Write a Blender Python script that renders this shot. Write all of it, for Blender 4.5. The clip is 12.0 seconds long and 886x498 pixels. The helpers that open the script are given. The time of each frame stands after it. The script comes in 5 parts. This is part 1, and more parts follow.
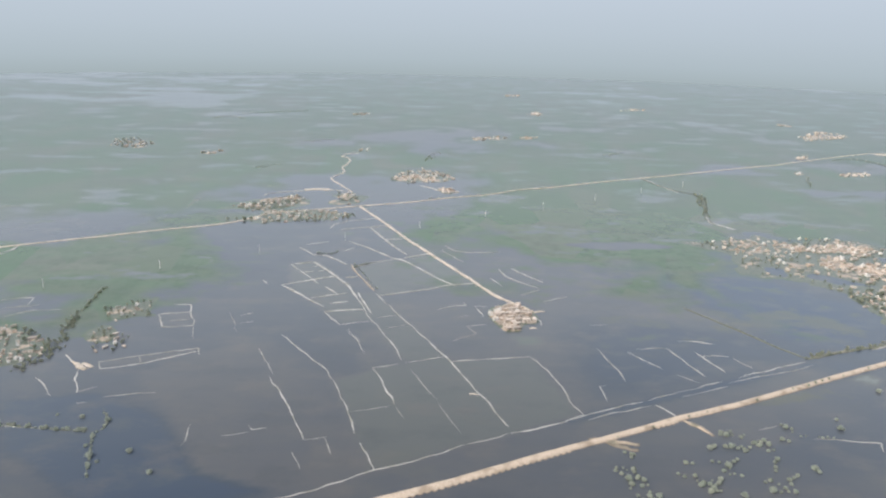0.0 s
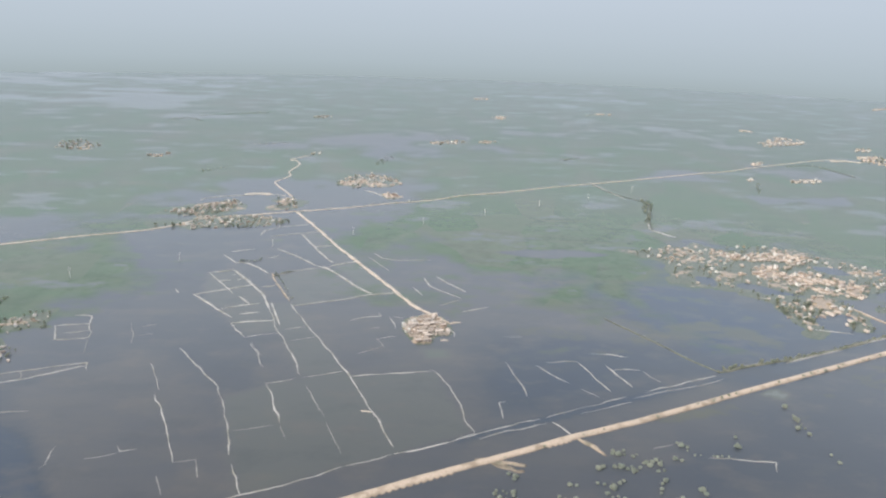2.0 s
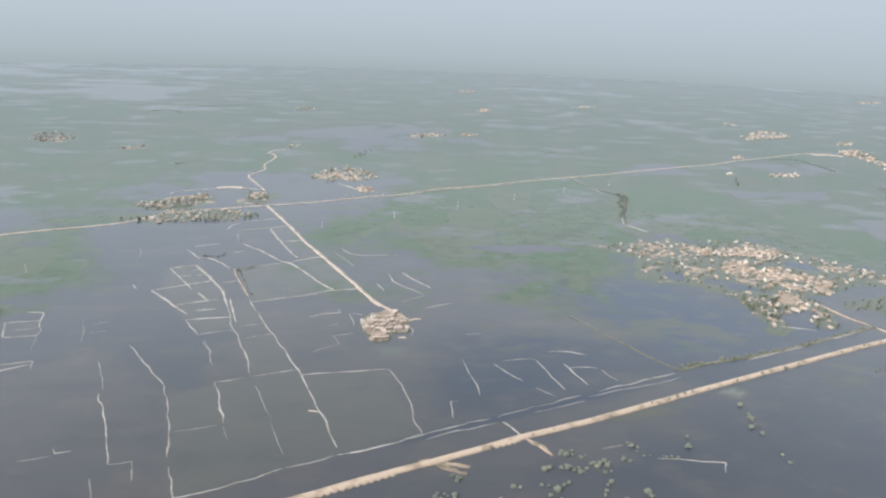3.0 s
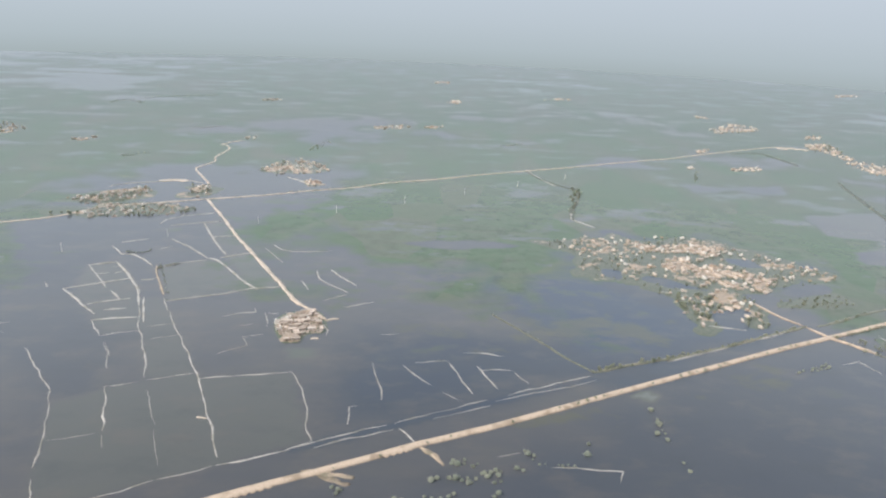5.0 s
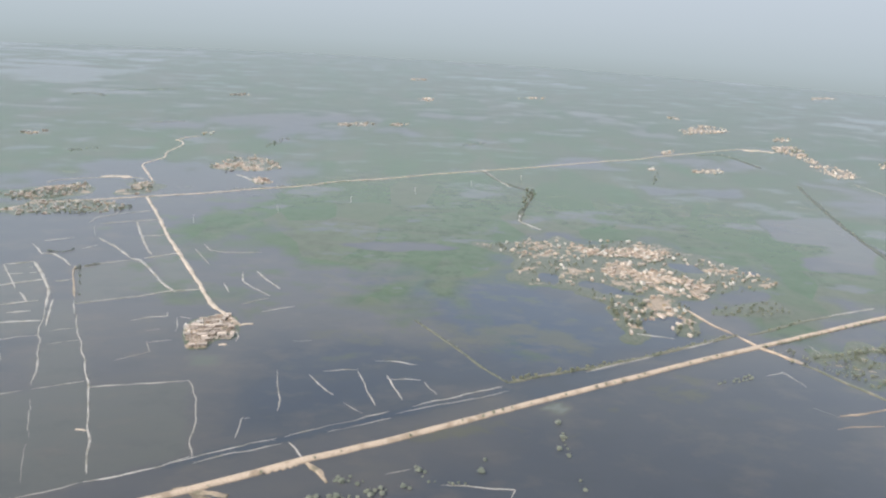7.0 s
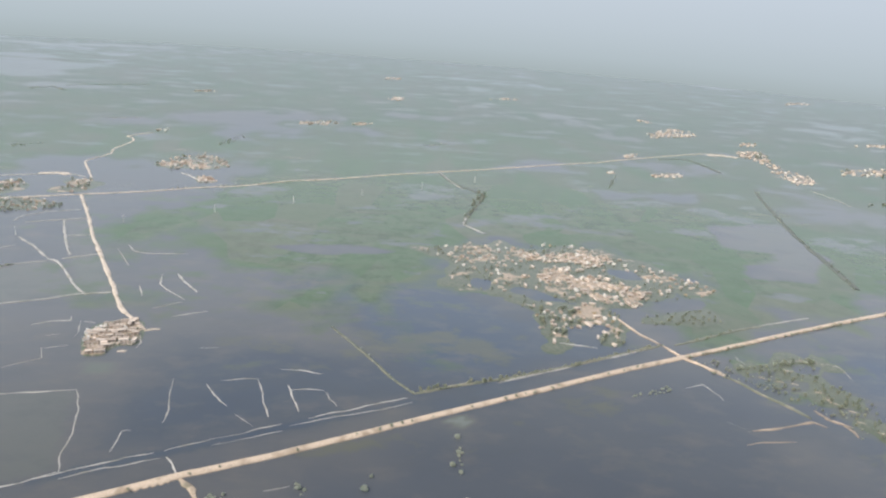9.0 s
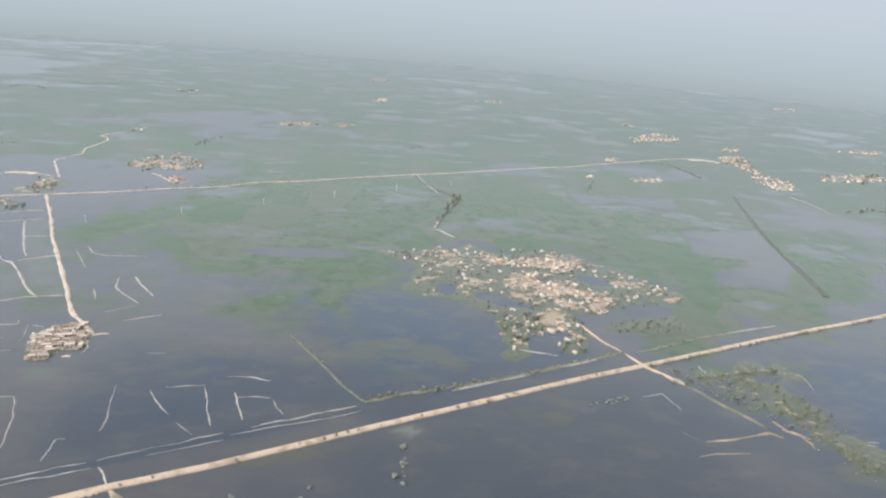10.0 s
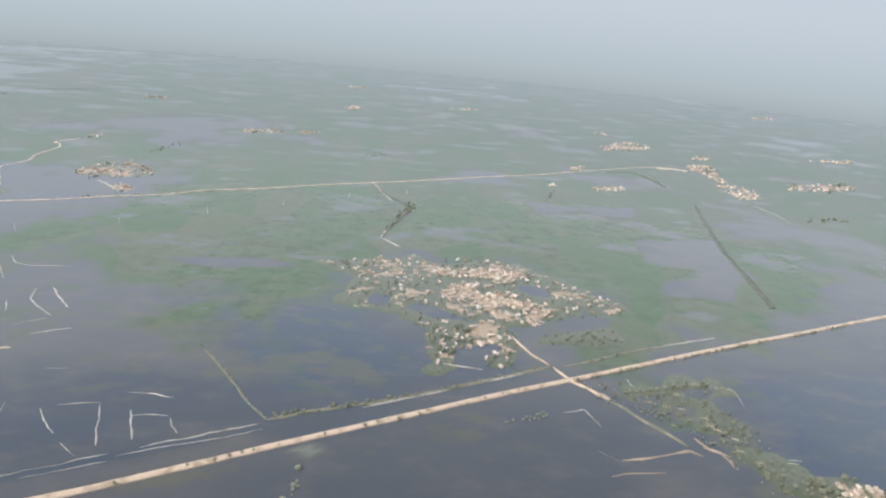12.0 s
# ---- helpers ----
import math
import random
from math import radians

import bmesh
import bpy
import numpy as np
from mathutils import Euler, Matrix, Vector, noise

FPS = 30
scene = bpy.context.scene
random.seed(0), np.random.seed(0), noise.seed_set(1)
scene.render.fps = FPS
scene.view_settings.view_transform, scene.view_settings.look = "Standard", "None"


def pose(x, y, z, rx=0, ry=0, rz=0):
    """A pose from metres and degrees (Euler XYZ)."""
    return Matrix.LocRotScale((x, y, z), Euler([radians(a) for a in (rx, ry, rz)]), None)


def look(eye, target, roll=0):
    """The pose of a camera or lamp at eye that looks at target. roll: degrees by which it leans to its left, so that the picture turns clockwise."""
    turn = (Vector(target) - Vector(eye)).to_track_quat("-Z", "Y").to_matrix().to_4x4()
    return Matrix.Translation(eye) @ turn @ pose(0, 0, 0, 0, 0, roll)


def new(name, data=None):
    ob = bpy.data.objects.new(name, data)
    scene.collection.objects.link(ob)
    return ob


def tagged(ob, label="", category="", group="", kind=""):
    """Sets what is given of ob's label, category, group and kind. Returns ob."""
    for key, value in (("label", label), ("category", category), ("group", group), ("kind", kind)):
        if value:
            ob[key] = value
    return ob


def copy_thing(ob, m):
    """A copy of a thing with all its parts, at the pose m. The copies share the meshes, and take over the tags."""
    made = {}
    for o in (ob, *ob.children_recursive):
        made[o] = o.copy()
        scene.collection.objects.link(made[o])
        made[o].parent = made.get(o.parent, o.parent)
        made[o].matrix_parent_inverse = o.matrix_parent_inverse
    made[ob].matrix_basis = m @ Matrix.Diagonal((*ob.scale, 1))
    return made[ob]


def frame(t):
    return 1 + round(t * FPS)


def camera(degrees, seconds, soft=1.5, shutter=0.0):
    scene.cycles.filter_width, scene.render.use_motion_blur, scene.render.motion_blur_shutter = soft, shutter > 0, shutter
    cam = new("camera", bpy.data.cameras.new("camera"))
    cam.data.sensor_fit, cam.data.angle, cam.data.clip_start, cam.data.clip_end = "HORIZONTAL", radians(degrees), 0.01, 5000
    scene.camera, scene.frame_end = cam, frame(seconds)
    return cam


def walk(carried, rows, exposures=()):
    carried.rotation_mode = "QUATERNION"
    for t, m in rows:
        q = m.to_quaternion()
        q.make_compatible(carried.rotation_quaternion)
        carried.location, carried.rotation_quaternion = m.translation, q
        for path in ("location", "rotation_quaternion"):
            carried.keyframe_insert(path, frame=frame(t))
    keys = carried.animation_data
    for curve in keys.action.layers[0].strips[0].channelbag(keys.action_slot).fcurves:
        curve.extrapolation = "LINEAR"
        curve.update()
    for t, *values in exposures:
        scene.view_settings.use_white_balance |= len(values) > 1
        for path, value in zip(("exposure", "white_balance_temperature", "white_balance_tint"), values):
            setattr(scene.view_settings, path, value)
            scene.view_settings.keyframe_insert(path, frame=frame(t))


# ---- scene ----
LENS = 66.0
cam = camera(LENS, 12.0, soft=2.3)
# seconds, place of the eye, then yaw, pitch and roll in degrees
PATH = [
    (0, 0.00, 0.00, 276.00, -0.000, -17.743, 1.521),
    (0.5, 18.21, 5.31, 276.64, -0.185, -17.535, 1.613),
    (1, 36.30, 10.80, 277.29, -0.719, -17.370, 1.942),
    (1.5, 53.71, 16.13, 277.90, -1.062, -17.370, 2.023),
    (2, 70.96, 21.45, 278.48, -1.430, -17.500, 2.103),
    (2.5, 87.91, 26.71, 279.01, -1.792, -17.785, 2.211),
    (3, 104.67, 31.79, 279.54, -2.027, -18.110, 2.302),
    (5, 173.76, 52.38, 281.08, -2.966, -18.787, 2.709),
    (5.5, 190.48, 57.43, 281.69, -3.181, -18.817, 2.857),
    (6, 207.03, 62.37, 282.35, -3.425, -18.878, 3.062),
    (6.5, 223.55, 67.15, 283.09, -3.675, -18.945, 3.343),
    (7, 240.01, 71.79, 283.84, -3.946, -18.996, 3.584),
    (9, 305.76, 88.52, 286.43, -5.079, -18.944, 4.601),
    (9.5, 322.38, 93.13, 287.21, -5.408, -18.851, 4.969),
    (10, 338.74, 97.55, 287.95, -5.658, -18.725, 5.221),
    (10.5, 354.97, 101.69, 288.61, -5.877, -18.567, 5.524),
    (11, 371.05, 105.50, 289.11, -6.096, -18.382, 5.755),
    (11.5, 386.98, 108.88, 289.44, -6.173, -18.219, 5.760),
    (12, 403.14, 112.06, 289.64, -6.368, -18.012, 5.521),
]


def aimed(x, y, z, yaw, pitch, roll):
    return pose(x, y, z, 0, 0, yaw) @ pose(0, 0, 0, 90 + pitch, 0, 0) @ pose(0, 0, 0, 0, 0, roll)


# the clip's camera opens up and warms a little on the way
walk(cam, [(t, aimed(*p)) for t, *p in PATH], [(0, -0.06, 6400, 10), (3, -0.06, 6440, 10), (6, -0.03, 6520, 10), (9, -0.01, 6520, 10), (12, -0.02, 6540, 10)])

# ---- sky, sun and the hazy distance ----
SUN_UP, SUN_FROM = radians(44), radians(245)
world = bpy.data.worlds.new("hazy_sky")
scene.world = world
world.use_nodes = True
wt = world.node_tree
sky = wt.nodes.new("ShaderNodeTexSky")
sky.sky_type, sky.sun_disc = "NISHITA", False
sky.sun_elevation, sky.sun_rotation = SUN_UP, SUN_FROM
sky.altitude, sky.air_density, sky.dust_density, sky.ozone_density = 50, 1.4, 6.0, 1.0
SKY = 0.13
# thick haze lies along the horizon; the clear sky shows through higher up
toward = wt.nodes.new("ShaderNodeTexCoord")
rise = wt.nodes.new("ShaderNodeSeparateXYZ")
wt.links.new(toward.outputs["Generated"], rise.inputs[0])
height = wt.nodes.new("ShaderNodeMapRange")
height.inputs["From Min"].default_value, height.inputs["From Max"].default_value = -0.1, 0.5
wt.links.new(rise.outputs[2], height.inputs["Value"])
haze = wt.nodes.new("ShaderNodeValToRGB")
HAZE = ((-0.10, (0.34, 0.41, 0.425)), (-0.064, (0.395, 0.463, 0.485)), (-0.04, (0.455, 0.53, 0.573)), (-0.02, (0.487, 0.562, 0.616)), (0.0, (0.515, 0.59, 0.655)), (0.046, (0.56, 0.635, 0.718)), (0.10, (0.575, 0.652, 0.745)), (0.15, (0.64, 0.72, 0.82)), (0.24, (1.0, 1.12, 1.26)), (0.5, (1.4, 1.56, 1.76)))
while len(haze.color_ramp.elements) < len(HAZE):
    haze.color_ramp.elements.new(0.5)
for e, (at, c) in zip(haze.color_ramp.elements, HAZE):
    e.position, e.color = (at + 0.1) / 0.6, (*c, 1)
wt.links.new(height.outputs[0], haze.inputs[0])
thick = wt.nodes.new("ShaderNodeMapRange")
thick.inputs["From Min"].default_value, thick.inputs["From Max"].default_value = 0.4, 0.6
wt.links.new(rise.outputs[2], thick.inputs["Value"])
clear_sky = wt.nodes.new("ShaderNodeVectorMath")
clear_sky.operation = "SCALE"
clear_sky.inputs["Scale"].default_value = SKY
wt.links.new(sky.outputs["Color"], clear_sky.inputs[0])
both = wt.nodes.new("ShaderNodeMix")
both.data_type = "RGBA"
wt.links.new(thick.outputs[0], both.inputs[0])
wt.links.new(haze.outputs["Color"], both.inputs[6])
wt.links.new(clear_sky.outputs[0], both.inputs[7])
wt.links.new(both.outputs[2], wt.nodes["Background"].inputs["Color"])
wt.nodes["Background"].inputs["Strength"].default_value = 1.0
sun_data = bpy.data.lights.new("sun", "SUN")
sun_data.energy, sun_data.angle, sun_data.color = 3.4, radians(1.5), (1.0, 0.95, 0.88)
sun = new("sun", sun_data)
sun.matrix_world = look((0, 0, 0), (-math.sin(SUN_FROM) * math.cos(SUN_UP), -math.cos(SUN_FROM) * math.cos(SUN_UP), -math.sin(SUN_UP)))


# ---- materials ----
class Mat:
    """A node material with short ways to make and join its nodes."""

    def __init__(self, name):
        self.m = bpy.data.materials.new(name)
        self.m.use_nodes = True
        self.t = self.m.node_tree
        self.t.nodes.clear()
        self.out = self.t.nodes.new("ShaderNodeOutputMaterial")

    def node(self, kind, **given):
        n = self.t.nodes.new(kind)
        for key, value in given.items():
            if key in ("operation", "blend_type", "data_type", "attribute_name", "noise_dimensions", "feature"):
                setattr(n, key, value)
        return n

    def put(self, socket, value):
        if isinstance(value, bpy.types.NodeSocket):
            self.t.links.new(value, socket)
        elif isinstance(value, tuple) and len(value) == 3 and socket.type == "RGBA":
            socket.default_value = (*value, 1)
        else:
            socket.default_value = value

    def math(self, op, a, b=0.0):
        n = self.node("ShaderNodeMath", operation=op)
        self.put(n.inputs[0], a)
        self.put(n.inputs[1], b)
        return n.outputs[0]

    def mix(self, f, a, b, blend="MIX"):
        n = self.node("ShaderNodeMix", data_type="RGBA", blend_type=blend)
        self.put(n.inputs[0], f)
        self.put(n.inputs[6], a)
        self.put(n.inputs[7], b)
        return n.outputs[2]

    def where(self):
        return self.node("ShaderNodeNewGeometry").outputs["Position"]

    def noise(self, scale, detail=4.0, rough=0.55, vector=None):
        n = self.node("ShaderNodeTexNoise")
        self.put(n.inputs["Vector"], vector if vector is not None else self.where())
        for key, value in (("Scale", scale), ("Detail", detail), ("Roughness", rough)):
            self.put(n.inputs[key], value)
        return n.outputs["Fac"]

    def span(self, value, a, b, c=0.0, d=1.0):
        n = self.node("ShaderNodeMapRange")
        for key, v in zip(("Value", "From Min", "From Max", "To Min", "To Max"), (value, a, b, c, d)):
            self.put(n.inputs[key], v)
        return n.outputs[0]

    def attribute(self, name):
        return self.node("ShaderNodeAttribute", attribute_name=name).outputs["Fac"]

    def chance(self):
        own, isle = self.node("ShaderNodeObjectInfo").outputs["Random"], self.node("ShaderNodeNewGeometry").outputs["Random Per Island"]
        return self.math("FRACT", self.math("ADD", own, self.math("MULTIPLY", isle, 0.6)))

    def stretched(self, x, y, z):
        n = self.node("ShaderNodeMapping")
        self.put(n.inputs["Vector"], self.where())
        n.inputs["Scale"].default_value = (x, y, z)
        return n.outputs[0]

    def bump(self, height, strength, distance):
        n = self.node("ShaderNodeBump")
        for key, v in (("Height", height), ("Strength", strength), ("Distance", distance)):
            self.put(n.inputs[key], v)
        return n.outputs[0]

    def surface(self, color, rough=0.9, normal=None, damp_haze=0.0, damp_haze_rough=0.45, ior=1.33, metal=0.0):
        """A matt body; its coat gleams at a low angle, as a film of water and to imitate haze."""
        p = self.node("ShaderNodeBsdfPrincipled")
        self.put(p.inputs["Base Color"], color)
        self.put(p.inputs["Roughness"], rough)
        self.put(p.inputs["Metallic"], metal)
        self.put(p.inputs["Specular IOR Level"], 0.2)
        self.put(p.inputs["Coat Weight"], damp_haze)
        self.put(p.inputs["Coat Roughness"], damp_haze_rough)
        self.put(p.inputs["Coat IOR"], ior)
        if normal is not None:
            self.put(p.inputs["Normal"], normal)
        self.t.links.new(p.outputs[0], self.out.inputs[0])
        return self.m


def wet_haze_skin(k, color, haze_film, gloss_rough):
    """A matt body under a gloss that gleams at a low angle: a skin of water, and on land imitated haze; its weight is
    given.
    """
    k.surface(color, 0.9)
    body = k.t.nodes["Principled BSDF"]
    body.inputs["Specular IOR Level"].default_value = 0.0
    gloss = k.node("ShaderNodeBsdfGlossy")
    k.put(gloss.inputs["Color"], (0.95, 0.96, 0.97))
    k.put(gloss.inputs["Roughness"], gloss_rough)
    fresnel = k.node("ShaderNodeFresnel")
    fresnel.inputs["IOR"].default_value = 1.33
    top = k.node("ShaderNodeMixShader")
    k.put(top.inputs[0], k.math("MULTIPLY", fresnel.outputs[0], haze_film))
    k.t.links.new(body.outputs[0], top.inputs[1])
    k.t.links.new(gloss.outputs[0], top.inputs[2])
    k.t.links.new(top.outputs[0], k.out.inputs[0])
    return k.m


def meadow(k, wide, mid):
    """Grass and rice in plots of differing green, with drier and wetter streaks."""
    streak = k.noise(1.0, 4, 0.6, k.stretched(0.004, 0.02, 0.01))
    green = k.mix(k.span(wide, 0.35, 0.65), (0.070, 0.120, 0.061), (0.086, 0.120, 0.073))
    green = k.mix(k.span(streak, 0.45, 0.7), green, (0.090, 0.102, 0.070))
    green = k.mix(k.span(mid, 0.48, 0.72, 0, 0.75), green, (0.044, 0.072, 0.036))
    green = k.mix(k.span(k.noise(0.11, 3), 0.52, 0.75, 0, 0.6), green, (0.100, 0.122, 0.078))
    tufts = k.noise(0.045, 8, 0.7)
    green = k.mix(k.span(tufts, 0.50, 0.62, 0, 0.6), green, (0.040, 0.066, 0.034))
    green = k.mix(k.span(tufts, 0.46, 0.36, 0, 0.55), green, (0.112, 0.126, 0.086))
    plots = k.node("ShaderNodeTexVoronoi")
    turned = k.stretched(0.014, 0.008, 0.0)
    turned.node.inputs["Rotation"].default_value = (0, 0, radians(24))
    k.put(plots.inputs["Vector"], turned)
    plots.inputs["Scale"].default_value = 1.0
    shade = k.node("ShaderNodeSeparateXYZ")
    k.put(shade.inputs[0], plots.outputs["Color"])
    green = k.mix(k.span(shade.outputs[0], 0.2, 0.9, 0, 0.6), green, (0.052, 0.108, 0.042))
    green = k.mix(k.span(shade.outputs[1], 0.5, 0.9, 0, 0.5), green, (0.112, 0.118, 0.086))
    # here and there a pale fallow strip
    fallow = k.noise(1.0, 5, 0.6, k.stretched(0.0035, 0.011, 0.01))
    green = k.mix(k.span(fallow, 0.58, 0.70, 0, 0.45), green, (0.155, 0.142, 0.116))
    return k.mix(1.0, green, (0.94, 0.94, 0.95), "MULTIPLY")


def make_ground():
    """Meadow above the flood, scrub and bare trodden earth round the villages."""
    k = Mat("meadow_and_earth")
    wide, mid, fine = k.noise(0.0045, 5), k.noise(0.03, 5), k.noise(0.25, 4)
    scrub = k.mix(k.span(fine, 0.35, 0.65), (0.078, 0.096, 0.070), (0.128, 0.138, 0.102))
    earth = k.mix(k.span(fine, 0.3, 0.7), (0.40, 0.325, 0.255), (0.27, 0.225, 0.175))
    earth = k.mix(k.span(mid, 0.52, 0.7, 0, 0.55), earth, (0.20, 0.17, 0.125))
    color = k.mix(k.span(k.math("ADD", k.attribute("scrub"), k.span(mid, 0.3, 0.7, -0.2, 0.2)), 0.3, 0.7), meadow(k, wide, mid), scrub)
    color = k.mix(k.span(k.math("ADD", k.attribute("bare"), k.span(k.noise(0.14, 4, 0.65), 0.35, 0.65, -0.34, 0.3)), 0.42, 0.58), color, earth)
    pools = k.noise(1.0, 8, 0.66, k.stretched(0.0065, 0.0120, 0.01))
    pools = k.math("MULTIPLY", k.span(pools, 0.55, 0.61, 0, 0.8), k.span(k.attribute("scrub"), 0.1, 0.4, 1.0, 0.0))
    color = k.mix(pools, color, k.mix(k.span(mid, 0.4, 0.6), (0.092, 0.106, 0.114), (0.118, 0.128, 0.132)))
    # gloss kept high on meadow, scrub and earth to imitate haze
    haze_film = k.math("MULTIPLY", k.span(k.attribute("bare"), 0.4, 0.6, 1.0, 0.7), k.span(pools, 0.0, 0.8, 0.86, 1.0))
    return wet_haze_skin(k, color, haze_film, 0.12)


def make_water():
    """Silty flood water: murky where deep, with the drowned meadow showing where shallow, and haze painted in far off.
    """
    k = Mat("silty_flood_water")
    broad = k.noise(1.0, 5, 0.6, k.stretched(0.0035, 0.006, 0.01))
    long = k.noise(1.0, 5, 0.6, k.stretched(0.012, 0.03, 0.01))
    deep = k.mix(k.span(broad, 0.38, 0.62), (0.046, 0.068, 0.106), (0.060, 0.078, 0.105))
    clear = k.mix(k.span(k.attribute("silt"), -1.0, 0.0), deep, k.mix(k.span(broad, 0.38, 0.62), (0.057, 0.070, 0.091), (0.067, 0.079, 0.096)))
    murk = k.mix(k.span(long, 0.35, 0.65), (0.098, 0.101, 0.105), (0.088, 0.094, 0.104))
    color = k.mix(k.span(k.attribute("silt"), 0.0, 1.0), clear, murk)
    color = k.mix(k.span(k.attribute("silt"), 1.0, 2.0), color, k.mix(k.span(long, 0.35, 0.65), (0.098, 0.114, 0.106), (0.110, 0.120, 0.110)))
    # palest step: mostly haze over distant water, put into the colour
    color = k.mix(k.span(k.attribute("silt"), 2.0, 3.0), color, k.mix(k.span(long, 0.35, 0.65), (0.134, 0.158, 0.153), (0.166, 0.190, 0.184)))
    plume = k.noise(1.0, 6, 0.62, k.stretched(0.020, 0.034, 0.01))
    color = k.mix(k.span(plume, 0.52, 0.68, 0.0, 0.4), color, (0.122, 0.117, 0.111))
    mottle = k.noise(1.0, 8, 0.68, k.stretched(0.014, 0.022, 0.01))
    color = k.mix(k.span(mottle, 0.52, 0.66, 0.0, 0.3), color, (0.060, 0.070, 0.080))
    color = k.mix(k.span(mottle, 0.46, 0.34, 0.0, 0.25), color, (0.110, 0.114, 0.104))
    weed = k.span(k.math("ADD", k.attribute("weed"), k.span(mottle, 0.36, 0.64, -0.4, 0.4)), 0.45, 0.75, 0.0, 0.5)
    color = k.mix(weed, color, (0.108, 0.114, 0.080))
    sunk = k.span(k.math("MULTIPLY", k.attribute("depth"), k.span(mottle, 0.36, 0.64, 0.45, 1.6)), 0.0, 0.10)
    color = k.mix(sunk, meadow(k, k.noise(0.0045, 5), k.noise(0.03, 5)), color)
    return wet_haze_skin(k, color, k.span(sunk, 0.0, 1.0, 0.84, 1.0), k.span(broad, 0.35, 0.65, 0.08, 0.14))


def make_soil(name, light, dark, moss, damp_haze=0.25, wet_shade_z=0.16, vary=0.0):
    """Packed or crumbling soil with darker wet spots and a little growth; the lower flank is darkened for wet and
    shade.
    """
    k = Mat(name)
    mid, fine = k.noise(0.08, 5), k.noise(0.7, 4)
    color = k.mix(k.span(fine, 0.35, 0.68), light, dark)
    color = k.mix(k.math("MULTIPLY", k.node("ShaderNodeObjectInfo").outputs["Random"], vary), color, (dark[0] * 0.55, dark[1] * 0.55, dark[2] * 0.55))
    color = k.mix(k.span(mid, 0.50, 0.64, 0, 0.85), color, moss)
    z = k.node("ShaderNodeSeparateXYZ")
    k.put(z.inputs[0], k.where())
    # darker low down: waterline wet, and on the road the flank's painted shade
    wet_shaded = k.span(k.math("ADD", z.outputs[2], k.span(fine, 0.3, 0.7, -0.15, 0.15)), wet_shade_z - 0.21, wet_shade_z, 1.0, 0.0)
    color = k.mix(k.math("MULTIPLY", wet_shaded, 0.75), color, (dark[0] * 0.45, dark[1] * 0.45, dark[2] * 0.45))
    # the coat is part wet soil, part imitated haze on distant banks
    return k.surface(color, 0.95, k.bump(fine, 0.6, 0.3), damp_haze, 0.22)


def make_wall(name, low, high, stain):
    """Plastered or mud-brick wall, each house of its own tint, streaked by rain."""
    k = Mat(name)
    color = k.mix(k.chance(), low, high)
    streak = k.noise(1.0, 4, 0.6, k.stretched(1.2, 1.2, 0.25))
    color = k.mix(k.span(streak, 0.5, 0.75, 0, 0.7), color, stain)
    # strong coat pales flat roofs at low angles, in place of haze
    return k.surface(color, 0.9, k.bump(k.noise(3.0, 4), 0.4, 0.05), 0.7, 0.25)


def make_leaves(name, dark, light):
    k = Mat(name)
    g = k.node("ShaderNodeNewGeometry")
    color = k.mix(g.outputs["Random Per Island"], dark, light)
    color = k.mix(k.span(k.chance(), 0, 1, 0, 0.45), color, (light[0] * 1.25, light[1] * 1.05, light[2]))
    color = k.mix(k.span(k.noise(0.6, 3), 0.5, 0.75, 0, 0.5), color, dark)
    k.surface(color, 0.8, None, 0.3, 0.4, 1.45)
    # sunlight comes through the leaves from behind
    hazed_leaf, thin, both_ways = k.t.nodes["Principled BSDF"], k.node("ShaderNodeBsdfTranslucent"), k.node("ShaderNodeMixShader")
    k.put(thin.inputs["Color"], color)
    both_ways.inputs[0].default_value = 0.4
    k.t.links.new(hazed_leaf.outputs[0], both_ways.inputs[1])
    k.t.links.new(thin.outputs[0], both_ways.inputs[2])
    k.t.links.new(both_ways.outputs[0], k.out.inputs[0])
    # pale sheen lifts the dark crowns, imitating haze in front of them
    hazed_leaf.inputs["Sheen Weight"].default_value = 0.5
    hazed_leaf.inputs["Sheen Tint"].default_value = (0.85, 0.9, 0.95, 1)
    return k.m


def make_plain(name, a, b, rough=0.7, scale=2.0, metal=0.0):
    k = Mat(name)
    n = k.noise(scale, 4)
    return k.surface(k.mix(k.span(n, 0.35, 0.65), a, b), rough, k.bump(n, 0.3, 0.02), 0.1, 0.4, 1.33, metal)


GROUND, WATER = make_ground(), make_water()
SAND = make_soil("pale_packed_sand", (0.56, 0.485, 0.405), (0.43, 0.365, 0.295), (0.30, 0.26, 0.20), 0.7)
ROAD = make_soil("rutted_sandy_road", (0.56, 0.465, 0.375), (0.43, 0.345, 0.265), (0.29, 0.235, 0.175), 0.6, 0.6)
MUDDY = make_soil("brown_washed_out_soil", (0.46, 0.38, 0.295), (0.30, 0.245, 0.185), (0.16, 0.15, 0.11), 0.5, 0.35)
BUND = make_soil("grey_dried_mud", (0.50, 0.485, 0.455), (0.37, 0.358, 0.335), (0.21, 0.205, 0.165), 0.6, 0.12, 0.55)
DARK_GRASS = make_soil("dark_overgrown_bank", (0.095, 0.110, 0.082), (0.065, 0.080, 0.060), (0.120, 0.126, 0.095), 0.6)
GRASSY = make_soil("grassy_bank", (0.165, 0.172, 0.130), (0.115, 0.128, 0.095), (0.24, 0.225, 0.18), 0.6)
MUD_WALL = make_wall("mud_plaster", (0.40, 0.33, 0.278), (0.72, 0.638, 0.565), (0.27, 0.22, 0.18))
